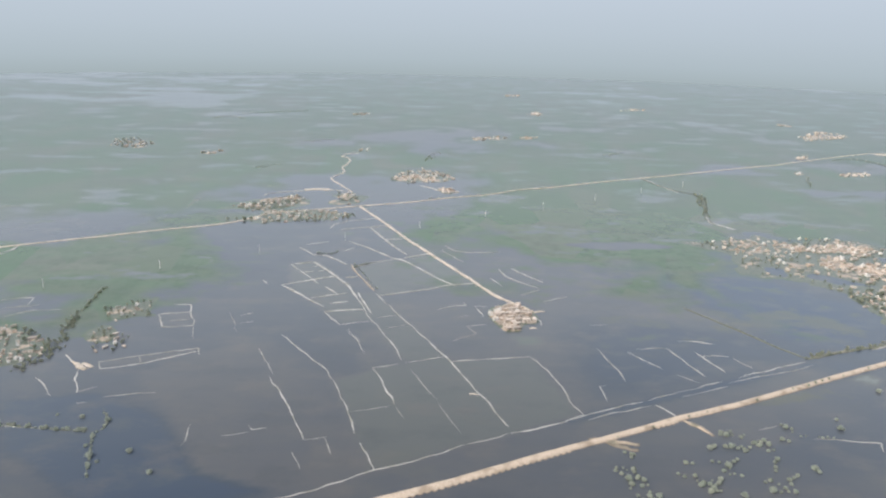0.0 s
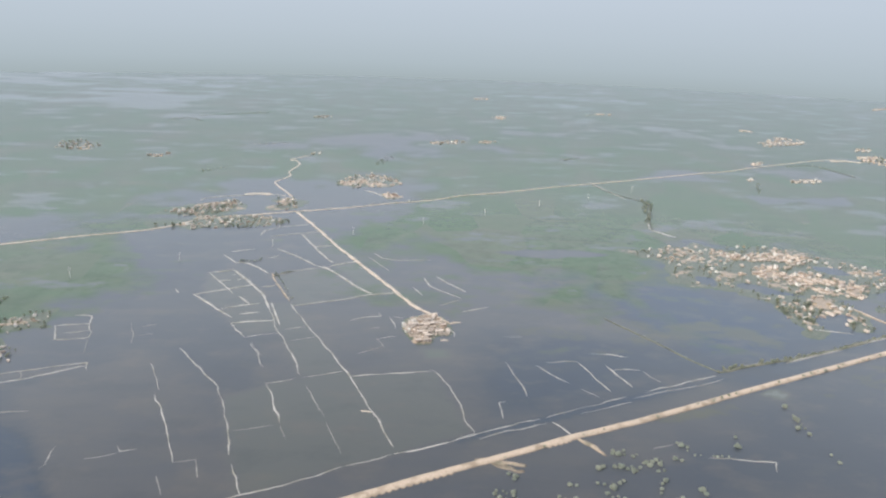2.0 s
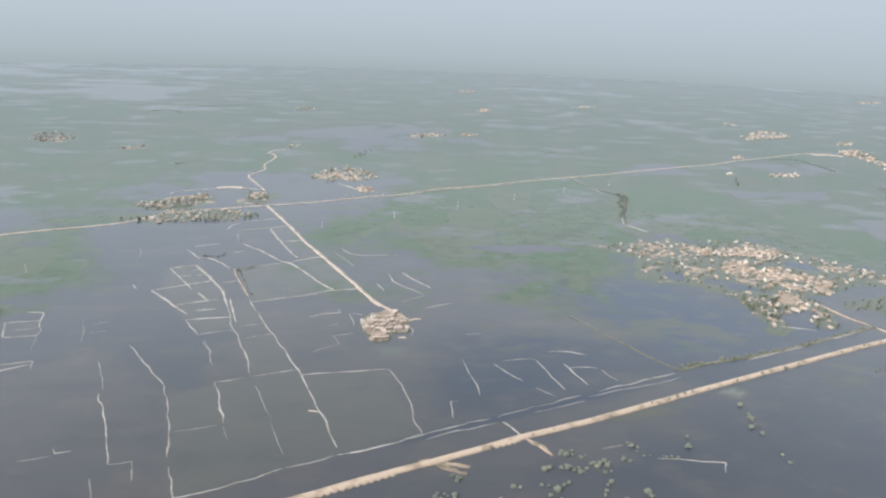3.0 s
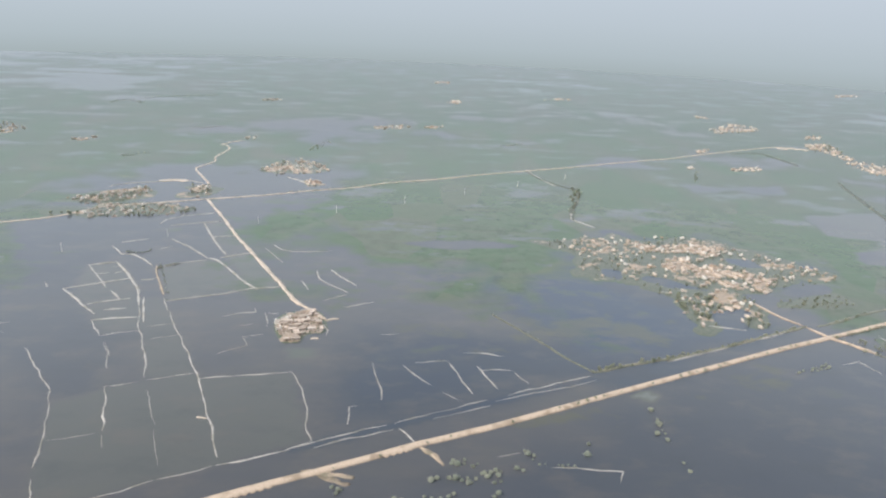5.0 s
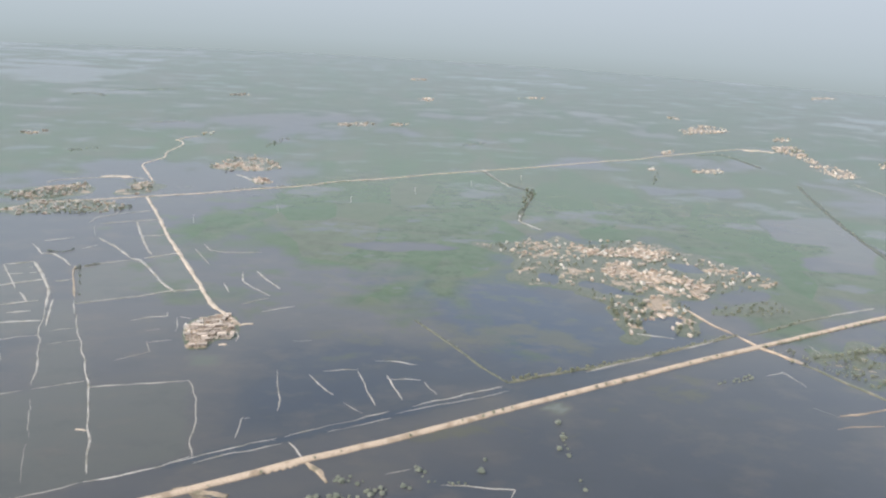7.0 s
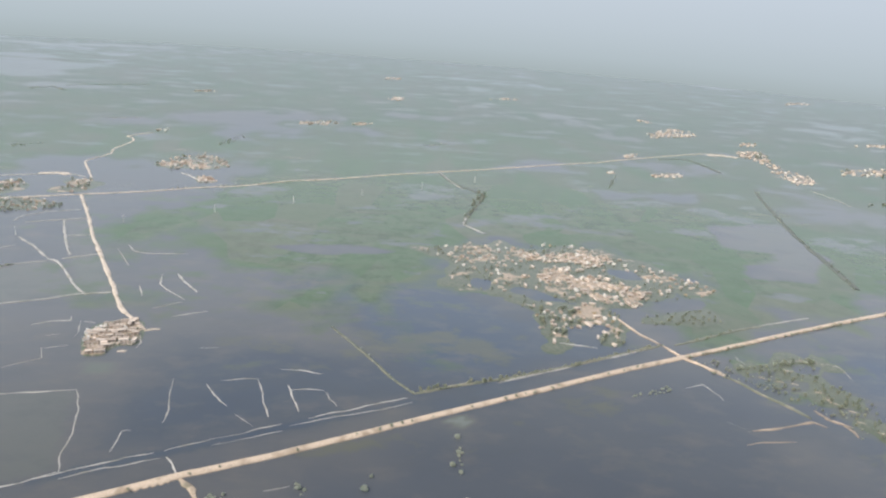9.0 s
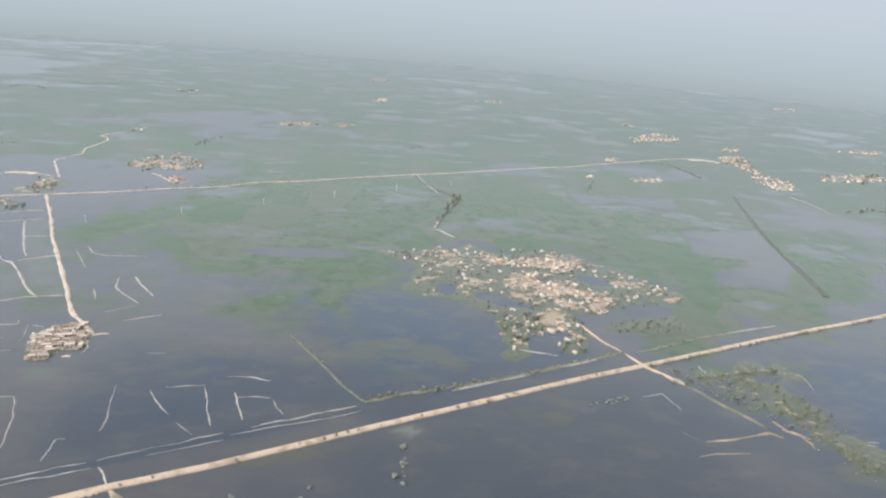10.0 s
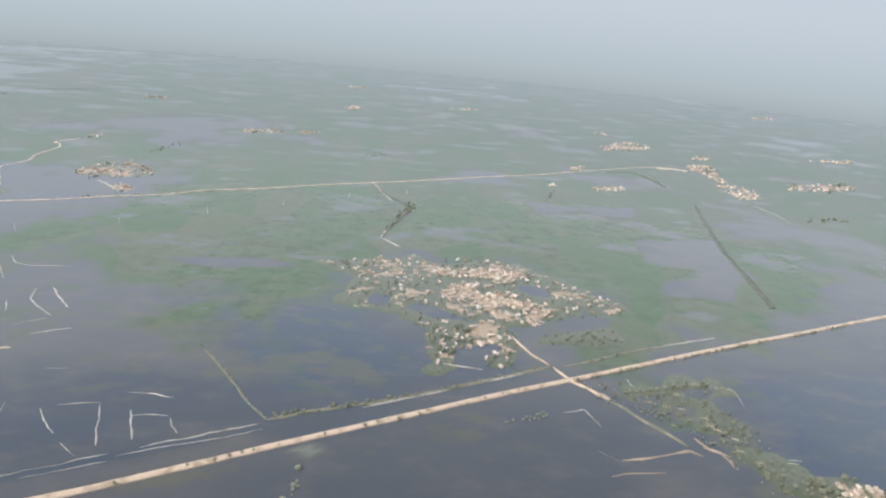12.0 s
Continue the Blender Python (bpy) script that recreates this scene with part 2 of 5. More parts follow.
BRICK_WALL = make_wall("weathered_brick", (0.40, 0.31, 0.25), (0.54, 0.44, 0.36), (0.28, 0.22, 0.175))
WHITE_WALL = make_wall("whitewash", (0.72, 0.70, 0.66), (0.82, 0.80, 0.76), (0.5, 0.47, 0.42))
MUD_ROOF = make_wall("mud_roof", (0.33, 0.272, 0.225), (0.72, 0.638, 0.565), (0.28, 0.23, 0.188))
THATCH = make_plain("straw_thatch", (0.30, 0.24, 0.15), (0.20, 0.16, 0.10), 0.95, 1.5)
TIN = make_plain("galvanised_sheet", (0.55, 0.57, 0.58), (0.42, 0.43, 0.44), 0.45, 1.0, 0.6)
WOOD = make_plain("dark_weathered_wood", (0.12, 0.09, 0.06), (0.08, 0.06, 0.045), 0.8, 3.0)
SHADE = make_plain("dark_window_board", (0.05, 0.05, 0.05), (0.035, 0.04, 0.045), 0.6, 3.0)
CONCRETE = make_plain("pale_concrete", (0.62, 0.61, 0.58), (0.5, 0.49, 0.47), 0.85, 2.0)
STEEL = make_plain("dull_steel", (0.45, 0.46, 0.47), (0.35, 0.36, 0.37), 0.5, 4.0, 0.8)
BARK = make_plain("grey_brown_bark", (0.16, 0.12, 0.09), (0.10, 0.08, 0.06), 0.9, 4.0)
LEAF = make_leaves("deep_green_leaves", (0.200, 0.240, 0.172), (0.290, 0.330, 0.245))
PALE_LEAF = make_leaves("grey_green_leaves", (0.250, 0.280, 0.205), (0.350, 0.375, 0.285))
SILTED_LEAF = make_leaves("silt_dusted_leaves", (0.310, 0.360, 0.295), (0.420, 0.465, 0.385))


# ---- shape of the land ----
def lattice(ix, iy, seed):
    n = (ix.astype(np.int64) * 374761393 + iy.astype(np.int64) * 668265263 + seed * 1274126177) & 0xFFFFFFFF
    n = ((n ^ (n >> 13)) * 1274126177) & 0xFFFFFFFF
    return ((n ^ (n >> 16)) & 0xFFFF) / 65535.0


def rough(x, y, size, seed, octaves=4):
    """Smooth random relief, -1 to 1, whose largest swells are size metres long."""
    total, weight, out = 0.0, 1.0, np.zeros_like(x, dtype=float)
    for o in range(octaves):
        u, v = x / size * 2 ** o, y / size * 2 ** o
        iu, iv = np.floor(u), np.floor(v)
        fu, fv = u - iu, v - iv
        fu, fv = fu * fu * (3 - 2 * fu), fv * fv * (3 - 2 * fv)
        a, b = lattice(iu, iv, seed + o), lattice(iu + 1, iv, seed + o)
        c, d = lattice(iu, iv + 1, seed + o), lattice(iu + 1, iv + 1, seed + o)
        out += weight * (2 * (a + (b - a) * fu + (c - a) * fv + (a - b - c + d) * fu * fv) - 1)
        total += weight
        weight *= 0.55
    return out / total * 1.6


def inside(x, y, ring):
    """Metres inside (plus) or outside (minus) of a closed outline."""
    far, within = np.full(x.shape, 1e9), np.zeros(x.shape, bool)
    for (ax, ay), (bx, by) in zip(ring, ring[1:] + ring[:1]):
        dx, dy = bx - ax, by - ay
        k = np.clip(((x - ax) * dx + (y - ay) * dy) / (dx * dx + dy * dy), 0, 1)
        far = np.minimum(far, np.hypot(x - ax - k * dx, y - ay - k * dy))
        cross = ((ay > y) != (by > y)) & (x < dx * (y - ay) / (dy if dy else 1e-9) + ax)
        within ^= cross
    return np.where(within, far, -far)


# outlines in metres: meadows, pools in them, and the mounds on which the villages stand
MEADOWS = [
    ([(14, 968), (96, 1046), (133, 1198), (403, 1360), (443, 1174), (415, 1038), (458, 961), (363, 902), (319, 835), (217, 840), (146, 877), (65, 937)], 230),
    ([(416, 1373), (735, 1522), (1017, 1404), (891, 1137), (995, 1087), (797, 788), (671, 745), (721, 968), (533, 971), (453, 974), (451, 1139)], 230),
    ([(-612, 1401), (-569, 1564), (-303, 1619), (-179, 1617), (-56, 1498), (-205, 1318), (-280, 1254), (-494, 1202)], 180),
    ([(101, 1233), (77, 1578), (286, 1927), (865, 2087), (953, 1748), (710, 1566), (408, 1397)], 200),
    ([(-586, 814), (-504, 845), (-380, 813), (-311, 781), (-369, 742), (-422, 696), (-510, 698)], 180),
    ([(-642, 899), (-554, 936), (-399, 1000), (-349, 1058), (-489, 1186), (-806, 1148)], 230),
]
POOLS = [
    [(695, 1299), (887, 1310), (858, 1250), (683, 1233)],
    [(813, 1099), (944, 1128), (912, 991), (791, 989)],
    [(1077, 1468), (1251, 1448), (1141, 1289), (1040, 1360)],
    [(151, 896), (215, 919), (310, 896), (230, 874)],
    [(772, 926), (912, 965), (853, 869), (765, 860)],
]
BIG_VILLAGE = [(348, 917), (372, 926), (410, 951), (477, 953), (531, 956), (570, 955), (609, 926), (637, 890), (660, 871), (682, 852), (699, 814), (687, 792), (645, 786), (599, 762), (556, 742), (546, 702), (532, 665), (515, 663), (472, 661), (459, 680), (462, 731), (439, 763), (409, 782), (379, 801), (379, 826), (393, 865)]
UPPER_YARDS = [(465, 939), (490, 932), (526, 924), (571, 926), (600, 920), (600, 895), (570, 871), (540, 879), (506, 887), (479, 899)]
MAIN_YARDS = [(495, 862), (517, 870), (548, 867), (550, 856), (533, 841), (572, 847), (578, 830), (603, 822), (625, 815), (648, 815), (645, 790), (618, 795), (597, 776), (579, 759), (551, 758), (530, 790), (519, 800), (501, 810), (483, 821)]
SHORE_YARDS = [(512, 752), (533, 762), (538, 739), (528, 710), (514, 706), (507, 716)]
TREE_ISLE = [(578, 731), (619, 746), (666, 763), (665, 728), (640, 719), (595, 710), (573, 715)]
HAMLET = [(48, 647), (51, 662), (64, 672), (80, 677), (89, 669), (97, 648), (99, 632), (92, 626), (86, 629), (78, 620), (77, 608), (64, 607), (55, 624)]
TREE_BELT = [(592, 640), (627, 641), (662, 636), (702, 651), (728, 647), (699, 617), (719, 591), (727, 562), (723, 534), (723, 506), (740, 490), (718, 474), (683, 473), (684, 494), (680, 524), (668, 554), (651, 577), (625, 597), (601, 614)]
MOUNDS = [
    (BIG_VILLAGE, 1.12, 20),
    (UPPER_YARDS, 0.55, 10),
    (MAIN_YARDS, 0.32, 8),
    ([(478, 815), (496, 812), (505, 790), (484, 787)], 0.0, 3),
    (SHORE_YARDS, 0.2, 6),
    ([(427, 909), (453, 909), (449, 887), (426, 888)], 0.2, 6),
    (TREE_ISLE, 1.7, 7),
    (HAMLET, 0.1, 2),
    ([(-103, 1298), (-90, 1356), (-46, 1405), (3, 1357), (18, 1315), (-17, 1280), (-69, 1268)], 0.75, 7),
    ([(-28, 1243), (4, 1227), (28, 1194), (2, 1190)], 0.5, 7),
    ([(-340, 1062), (-298, 1093), (-255, 1147), (-233, 1114), (-256, 1053), (-301, 1033)], 0.9, 24),
    ([(-286, 988), (-270, 1032), (-196, 1044), (-146, 1039), (-133, 1011), (-172, 983), (-266, 964)], 1.0, 24),
    ([(-173, 1090), (-185, 1160), (-163, 1176), (-135, 1096)], 0.7, 34),
    ([(-438, 589), (-408, 591), (-355, 563), (-339, 536), (-354, 519), (-384, 507)], 0.8, 7),
    ([(-341, 637), (-303, 663), (-288, 619), (-320, 604)], 0.8, 14),
    ([(-328, 577), (-319, 597), (-284, 568), (-279, 545), (-303, 538)], 0.7, 14),
    (TREE_BELT, 1.6, 34),
    ([(729, 508), (763, 510), (789, 504), (775, 485), (728, 483)], 0.8, 7),
    ([(1056, 2074), (1161, 2172), (1225, 2151), (1209, 2066), (1039, 1975)], 0.6, 7),
    ([(1218, 1836), (1296, 1851), (1248, 1696), (1213, 1684), (1200, 1765)], 0.65, 7),
    ([(1213, 1690), (1248, 1696), (1241, 1615), (1254, 1552), (1225, 1467), (1172, 1452), (1166, 1525)], 0.7, 7),
    ([(851, 1469), (934, 1495), (910, 1447), (846, 1438)], 0.7, 7),
    ([(1399, 1653), (1522, 1704), (1600, 1729), (1583, 1663), (1488, 1611), (1364, 1596)], 0.7, 7),
    ([(-784, 1583), (-814, 1679), (-774, 1707), (-699, 1634), (-710, 1575)], 1.2, 20),
    ([(-556, 1539), (-512, 1566), (-488, 1516), (-531, 1511)], 0.8, 7),
    ([(64, 1857), (180, 1913), (175, 1835), (74, 1823)], 0.7, 7),
    ([(-213, 1607), (-185, 1693), (-179, 1617)], 0.8, 7),
    ([(761, 1470), (781, 1474), (774, 1456), (755, 1452)], 0.1, 7),
    ([(863, 1682), (908, 1708), (884, 1652), (857, 1646)], 0.2, 7),
    ([(1308, 1984), (1370, 2020), (1331, 1945), (1279, 1931)], 0.3, 7),
]
FAR_HAMLETS = [
    ([(664, 2660), (720, 2725), (780, 2735), (760, 2680)], 14),
    ([(2160, 3290), (2250, 3400), (2399, 3460), (2330, 3370)], 22),
    ([(190, 1862), (220, 1902), (255, 1906), (240, 1872)], 10),
    ([(244, 3160), (300, 3260), (368, 3200), (310, 3150)], 18),
    ([(-318, 2320), (-290, 2372), (-255, 2352), (-280, 2315)], 14),
    ([(275, 2400), (300, 2520), (350, 2508), (330, 2430)], 12),
    ([(1715, 2080), (1817, 2135), (1962, 2172), (1850, 2090)], 26),
    ([(1110, 2310), (1130, 2355), (1164, 2343), (1150, 2310)], 7),
]
MOUNDS += [(ring, 0.25, 12) for ring, count in FAR_HAMLETS]
INLETS = [
    [(590, 879), (619, 880), (622, 865), (621, 838), (588, 842), (582, 859)],
    [(606, 776), (651, 785), (671, 784), (660, 763), (607, 747), (594, 755)],
    [(462, 814), (473, 795), (501, 772), (517, 759), (469, 763), (441, 787)],
    [(492, 699), (525, 706), (538, 701), (520, 685), (510, 665), (486, 666)],
    [(642, 616), (664, 621), (657, 611), (641, 607)],
    [(693, 568), (705, 564), (695, 548), (685, 552)],
    [(409, 822), (428, 816), (421, 784), (406, 797)],
    [(667, 602), (688, 604), (678, 589), (660, 590)],
    [(693, 635), (716, 634), (705, 620), (689, 621)],
]
SILTY = [
    ([(539, 472), (633, 568), (770, 696), (1002, 786), (1190, 807), (847, 453)], 0.15, 60),
    ([(735, 500), (745, 640), (830, 680), (1000, 700), (900, 480)], -0.8, 50),
    ([(530, 520), (600, 545), (660, 520), (640, 470), (540, 470)], 0.95, 40),
    ([(204, 392), (288, 464), (422, 539), (646, 644), (726, 648), (509, 372)], 0.2, 60),
    ([(-252, 500), (-160, 588), (-70, 477), (-42, 381), (-60, 354), (-103, 359), (-155, 376), (-174, 403), (-192, 434)], 0.95, 5),
    ([(-333, 455), (-268, 471), (-202, 438), (-175, 400), (-154, 373), (-102, 355), (-209, 338), (-293, 391)], -0.5, 6),
    ([(-194, 633), (-141, 651), (-95, 579), (-50, 487), (-60, 465), (-89, 513), (-144, 564)], 0.4, 40),
    ([(219, 779), (367, 888), (398, 773), (465, 701), (512, 650), (431, 614), (352, 582), (288, 640)], -1.0, 60),
    (BIG_VILLAGE, -0.5, 50),
    ([(120, 478), (140, 640), (290, 650), (330, 572), (240, 520)], -0.15, 40),
    ([(780, 850), (925, 870), (960, 1120), (800, 1110)], 1.4, 90),
    ([(99, 445), (219, 499), (333, 549), (335, 556), (219, 506), (99, 452)], -0.5, 4),
    ([(355, 525), (369, 533), (379, 528), (369, 519)], 2.6, 4),
    ([(-57, 518), (8, 538), (80, 551), (109, 457), (-42, 382), (-87, 501)], 1.45, 5),
    ([(-109, 782), (-60, 814), (16, 727), (-67, 689)], 1.6, 5),
    ([(-43, 826), (-18, 838), (38, 738), (16, 727)], 1.9, 5),
    ([(-187, 784), (-161, 800), (-111, 734), (-86, 674), (-69, 627), (-100, 614), (-119, 644), (-140, 677), (-164, 699), (-177, 734)], 1.45, 5),
    ([(-58, 524), (6, 541), (29, 495), (52, 439), (51, 428), (13, 409), (-10, 416), (-34, 466)], 1.45, 6),
    ([(-91, 698), (-74, 699), (-19, 595), (6, 541), (-31, 539), (-63, 614)], 1.4, 5),
    ([(-106, 957), (-82, 968), (-53, 905), (-20, 842), (-43, 831), (-78, 897)], 1.3, 5),
    ([(69, 596), (92, 594), (94, 580), (77, 576)], 2.0, 4),
    ([(-282, 625), (-252, 633), (-239, 601), (-266, 594)], 1.0, 4),
    ([(-291, 522), (-217, 552), (-211, 540), (-283, 510)], 1.0, 4),
]
WEEDY = [
    ([(219, 779), (367, 888), (398, 773), (465, 701), (512, 650), (431, 614), (352, 582), (288, 640)], 0.28),
    (TREE_BELT, 0.75),
    ([(170, 629), (220, 681), (389, 681), (436, 646), (346, 596), (221, 621)], 0.7),
    ([(317, 650), (425, 646), (369, 588), (300, 594)], 0.6),
    ([(126, 815), (218, 806), (315, 797), (278, 714), (187, 679)], 0.5),
    ([(218, 806), (358, 869), (314, 779), (267, 743)], 0.6),
    ([(251, 489), (292, 502), (326, 513), (326, 498), (287, 484), (262, 478)], 0.9),
    ([(358, 527), (406, 533), (430, 528), (391, 506), (362, 502)], 0.8),
    ([(430, 549), (502, 576), (517, 561), (479, 537)], 0.6),
]


def along(x, y, points):
    """Metres from a line of points."""
    far = np.full(x.shape, 1e9)
    for (ax, ay), (bx, by) in zip(points, points[1:]):
        dx, dy = bx - ax, by - ay
        k = np.clip(((x - ax) * dx + (y - ay) * dy) / (dx * dx + dy * dy), 0, 1)
        far = np.minimum(far, np.hypot(x - ax - k * dx, y - ay - k * dy))
    return far


def land(x, y, mounds=True):
    """Height of the ground over the flood, how bare and how overgrown it is; with or without the village mounds."""
    x, y = np.asarray(x, float), np.asarray(y, float)
    ragged = rough(x, y, 130, 3, 4)
    wide = rough(x, y, 420, 11, 4)
    h = np.full(x.shape, -1.0)
    for ring, soft in MEADOWS:
        h = np.maximum(h, np.clip((inside(x, y, ring) + 45 + 62 * ragged + 30 * wide) / soft, -1, 1))
    for ring in POOLS:
        h = np.minimum(h, np.clip(-(inside(x, y, ring) + 28 * ragged) / 25, -1, 1))
    # far off, meadow and water alternate
    off = np.clip((np.hypot(x - 250, (y - 900) * 0.8) - 820) / 260, 0, 1)
    far = np.clip(0.9 * rough(x, y, 700, 21, 5) + 0.8 * rough(x * 0.6, y, 190, 31, 5) + 0.7 * rough(x * 0.5, y, 110, 35, 3) + 0.9 - 0.6 * np.clip((-300 - x) / 700, 0, 1) * np.clip((y - 1900) / 300, 0, 1), -1, 1)
    h = np.where(h > 0.2, h, h * (1 - off) + np.maximum(far, h) * off)
    h = h - 0.8 * np.clip(rough(x * 0.7, y * 1.3, 210, 91, 4) - 0.18, 0, 0.6)
    h = 0.28 * h + 0.05 * ragged + 0.06 * rough(x, y, 44, 95, 2)
    bare, scrub = np.zeros(x.shape), np.zeros(x.shape)
    for ring, green, wild in MOUNDS if mounds else ():
        xs, ys = [p[0] for p in ring], [p[1] for p in ring]
        close = (x > min(xs) - 40) & (x < max(xs) + 40) & (y > min(ys) - 40) & (y < max(ys) + 40)
        if not close.any():
            continue
        cx, cy = x[close], y[close]
        d = inside(cx, cy, ring) + wild * (rough(cx, cy, 46, 41, 3) - 0.12)
        rise = np.clip(d / 10, -1, 1)
        h[close] = np.maximum(h[close], np.where(d > -10, 0.55 * rise + 0.1, -1))
        bare[close] = np.maximum(bare[close], np.clip(0.5 + d / 12, 0, 1) * np.clip(1.05 - green + 1.0 * rough(cx * 0.6, cy, 17, 51, 3), 0, 1))
        scrub[close] = np.maximum(scrub[close], np.clip(0.6 + d / 14, 0, 1))
    for ring in INLETS:
        xs, ys = [p[0] for p in ring], [p[1] for p in ring]
        close = (x > min(xs) - 30) & (x < max(xs) + 30) & (y > min(ys) - 30) & (y < max(ys) + 30)
        d = inside(x[close], y[close], ring) + 7 * rough(x[close], y[close], 30, 97, 4)
        h[close] = np.minimum(h[close], np.clip(-d / 14, -1, 1) * 0.5)
    return h, bare, scrub


def land_z(x, y):
    """Height of dry ground at a place, read off the ground's own grid."""
    xs, ys, z = GRID
    i, j = int(np.searchsorted(xs, x)) - 1, int(np.searchsorted(ys, y)) - 1
    u, v = (x - xs[i]) / (xs[i + 1] - xs[i]), (y - ys[j]) / (ys[j + 1] - ys[j])
    near, next_row = z[j, i] * (1 - u) + z[j, i + 1] * u, z[j + 1, i] * (1 - u) + z[j + 1, i + 1] * u
    return max(0.0, float(near * (1 - v) + next_row * v))


def spaced(dense, step, end, growth):
    """Even steps over the dense stretch, then ever wider ones out to the ends."""
    mid = list(np.arange(dense[0], dense[1] + step, step))
    up, down, s = [mid[-1]], [mid[0]], step
    while up[-1] < end or down[-1] > -end:
        s = min(s * growth, 50)
        up.append(up[-1] + s)
        down.append(down[-1] - s)
    return np.array(down[:0:-1] + mid + up[1:])


CENTRE, REACH = (220.0, 60.0), 4550.0


def sheet(name, material, shape):
    gx, gy = np.meshgrid(spaced((-470, 900), 6, 4700, 1.05), spaced((340, 1160), 6, 4700, 1.05))
    rows, cols = gx.shape
    z, fields = shape(gx, gy)
    at = np.arange(rows * cols).reshape(rows, cols)
    quads = np.stack([at[:-1, :-1], at[:-1, 1:], at[1:, 1:], at[1:, :-1]], -1).reshape(-1, 4)
    near = np.hypot(gx - CENTRE[0], gy - CENTRE[1]).ravel() < REACH
    quads = quads[near[quads].all(1)]
    used, quads = np.unique(quads, return_inverse=True)
    quads = quads.reshape(-1, 4)
    co = np.stack([gx.ravel(), gy.ravel(), z.ravel()], 1)[used]
    me = bpy.data.meshes.new(name)
    me.vertices.add(len(co))
    me.vertices.foreach_set("co", co.astype(np.float32).ravel())
    me.loops.add(quads.size)
    me.loops.foreach_set("vertex_index", quads.astype(np.int32).ravel())
    me.polygons.add(len(quads))
    me.polygons.foreach_set("loop_start", np.arange(0, quads.size, 4, dtype=np.int32))
    me.update(calc_edges=True)
    me.polygons.foreach_set("use_smooth", np.ones(len(quads), bool))
    for key, value in fields.items():
        a = me.attributes.new(key, "FLOAT", "POINT")
        a.data.foreach_set("value", value.ravel()[used].astype(np.float32))
    me.materials.append(material)
    return new(name, me)


GRID = []


def ground_shape(x, y):
    h, bare, scrub = land(x, y)
    GRID[:] = [x[0], y[:, 0], h]
    return h, {"bare": bare, "scrub": scrub}


def water_shape(x, y):
    # 0 near, 1 far: blends in the pale colour that imitates haze
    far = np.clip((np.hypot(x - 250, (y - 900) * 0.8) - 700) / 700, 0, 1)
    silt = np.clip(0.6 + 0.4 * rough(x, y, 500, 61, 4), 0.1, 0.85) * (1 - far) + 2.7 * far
    for ring, amount, soft in SILTY:
        k = np.clip(0.5 + (inside(x, y, ring) + soft * 0.6 * rough(x, y, 90, 71, 4)) / soft, 0, 1)
        silt = silt * (1 - k) + amount * k
    weed = np.zeros(x.shape)
    for ring, amount in WEEDY:
        weed = np.maximum(weed, amount * np.clip(0.5 + (inside(x, y, ring) + 30 * rough(x, y, 90, 81, 4)) / 60, 0, 1))
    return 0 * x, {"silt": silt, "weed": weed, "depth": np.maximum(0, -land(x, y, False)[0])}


tagged(sheet("ground", GROUND, ground_shape), "green meadow and bare earth rising out of the flood", "ground", "", "structure")
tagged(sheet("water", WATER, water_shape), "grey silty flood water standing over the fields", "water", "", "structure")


# ---- roads, embankments and field bunds ----
def part(name, bm, material, parent=None, label=""):
    me = bpy.data.meshes.new(name)
    bm.to_mesh(me)
    bm.free()
    me.materials.append(material)
    ob = new(name, me)
    if parent:
        ob.parent = parent
    return tagged(ob, label)


def smooth_line(points, step, pull=0.5):
    """A rounded line through the points, cut into even steps."""
    p = [Vector((*q, 0)) for q in points]
    out = []
    for i in range(len(p) - 1):
        a, b, c, d = p[max(i - 1, 0)], p[i], p[i + 1], p[min(i + 2, len(p) - 1)]
        n = max(1, int((c - b).length / step))
        ta, tb = (c - a) * pull, (d - b) * pull
        if i == 0:
            ta = c - b
        if i == len(p) - 2:
            tb = c - b
        # short chords keep sharp corners sharp
        ta, tb = ta * min(1, (c - b).length / max(ta.length, 1e-6)), tb * min(1, (c - b).length / max(tb.length, 1e-6))
        for k in range(n):
            s = k / n
            out.append(b * (2 * s**3 - 3 * s**2 + 1) + ta * (s**3 - 2 * s**2 + s) + c * (3 * s**2 - 2 * s**3) + tb * (s**3 - s**2))
    return out + [p[-1]]


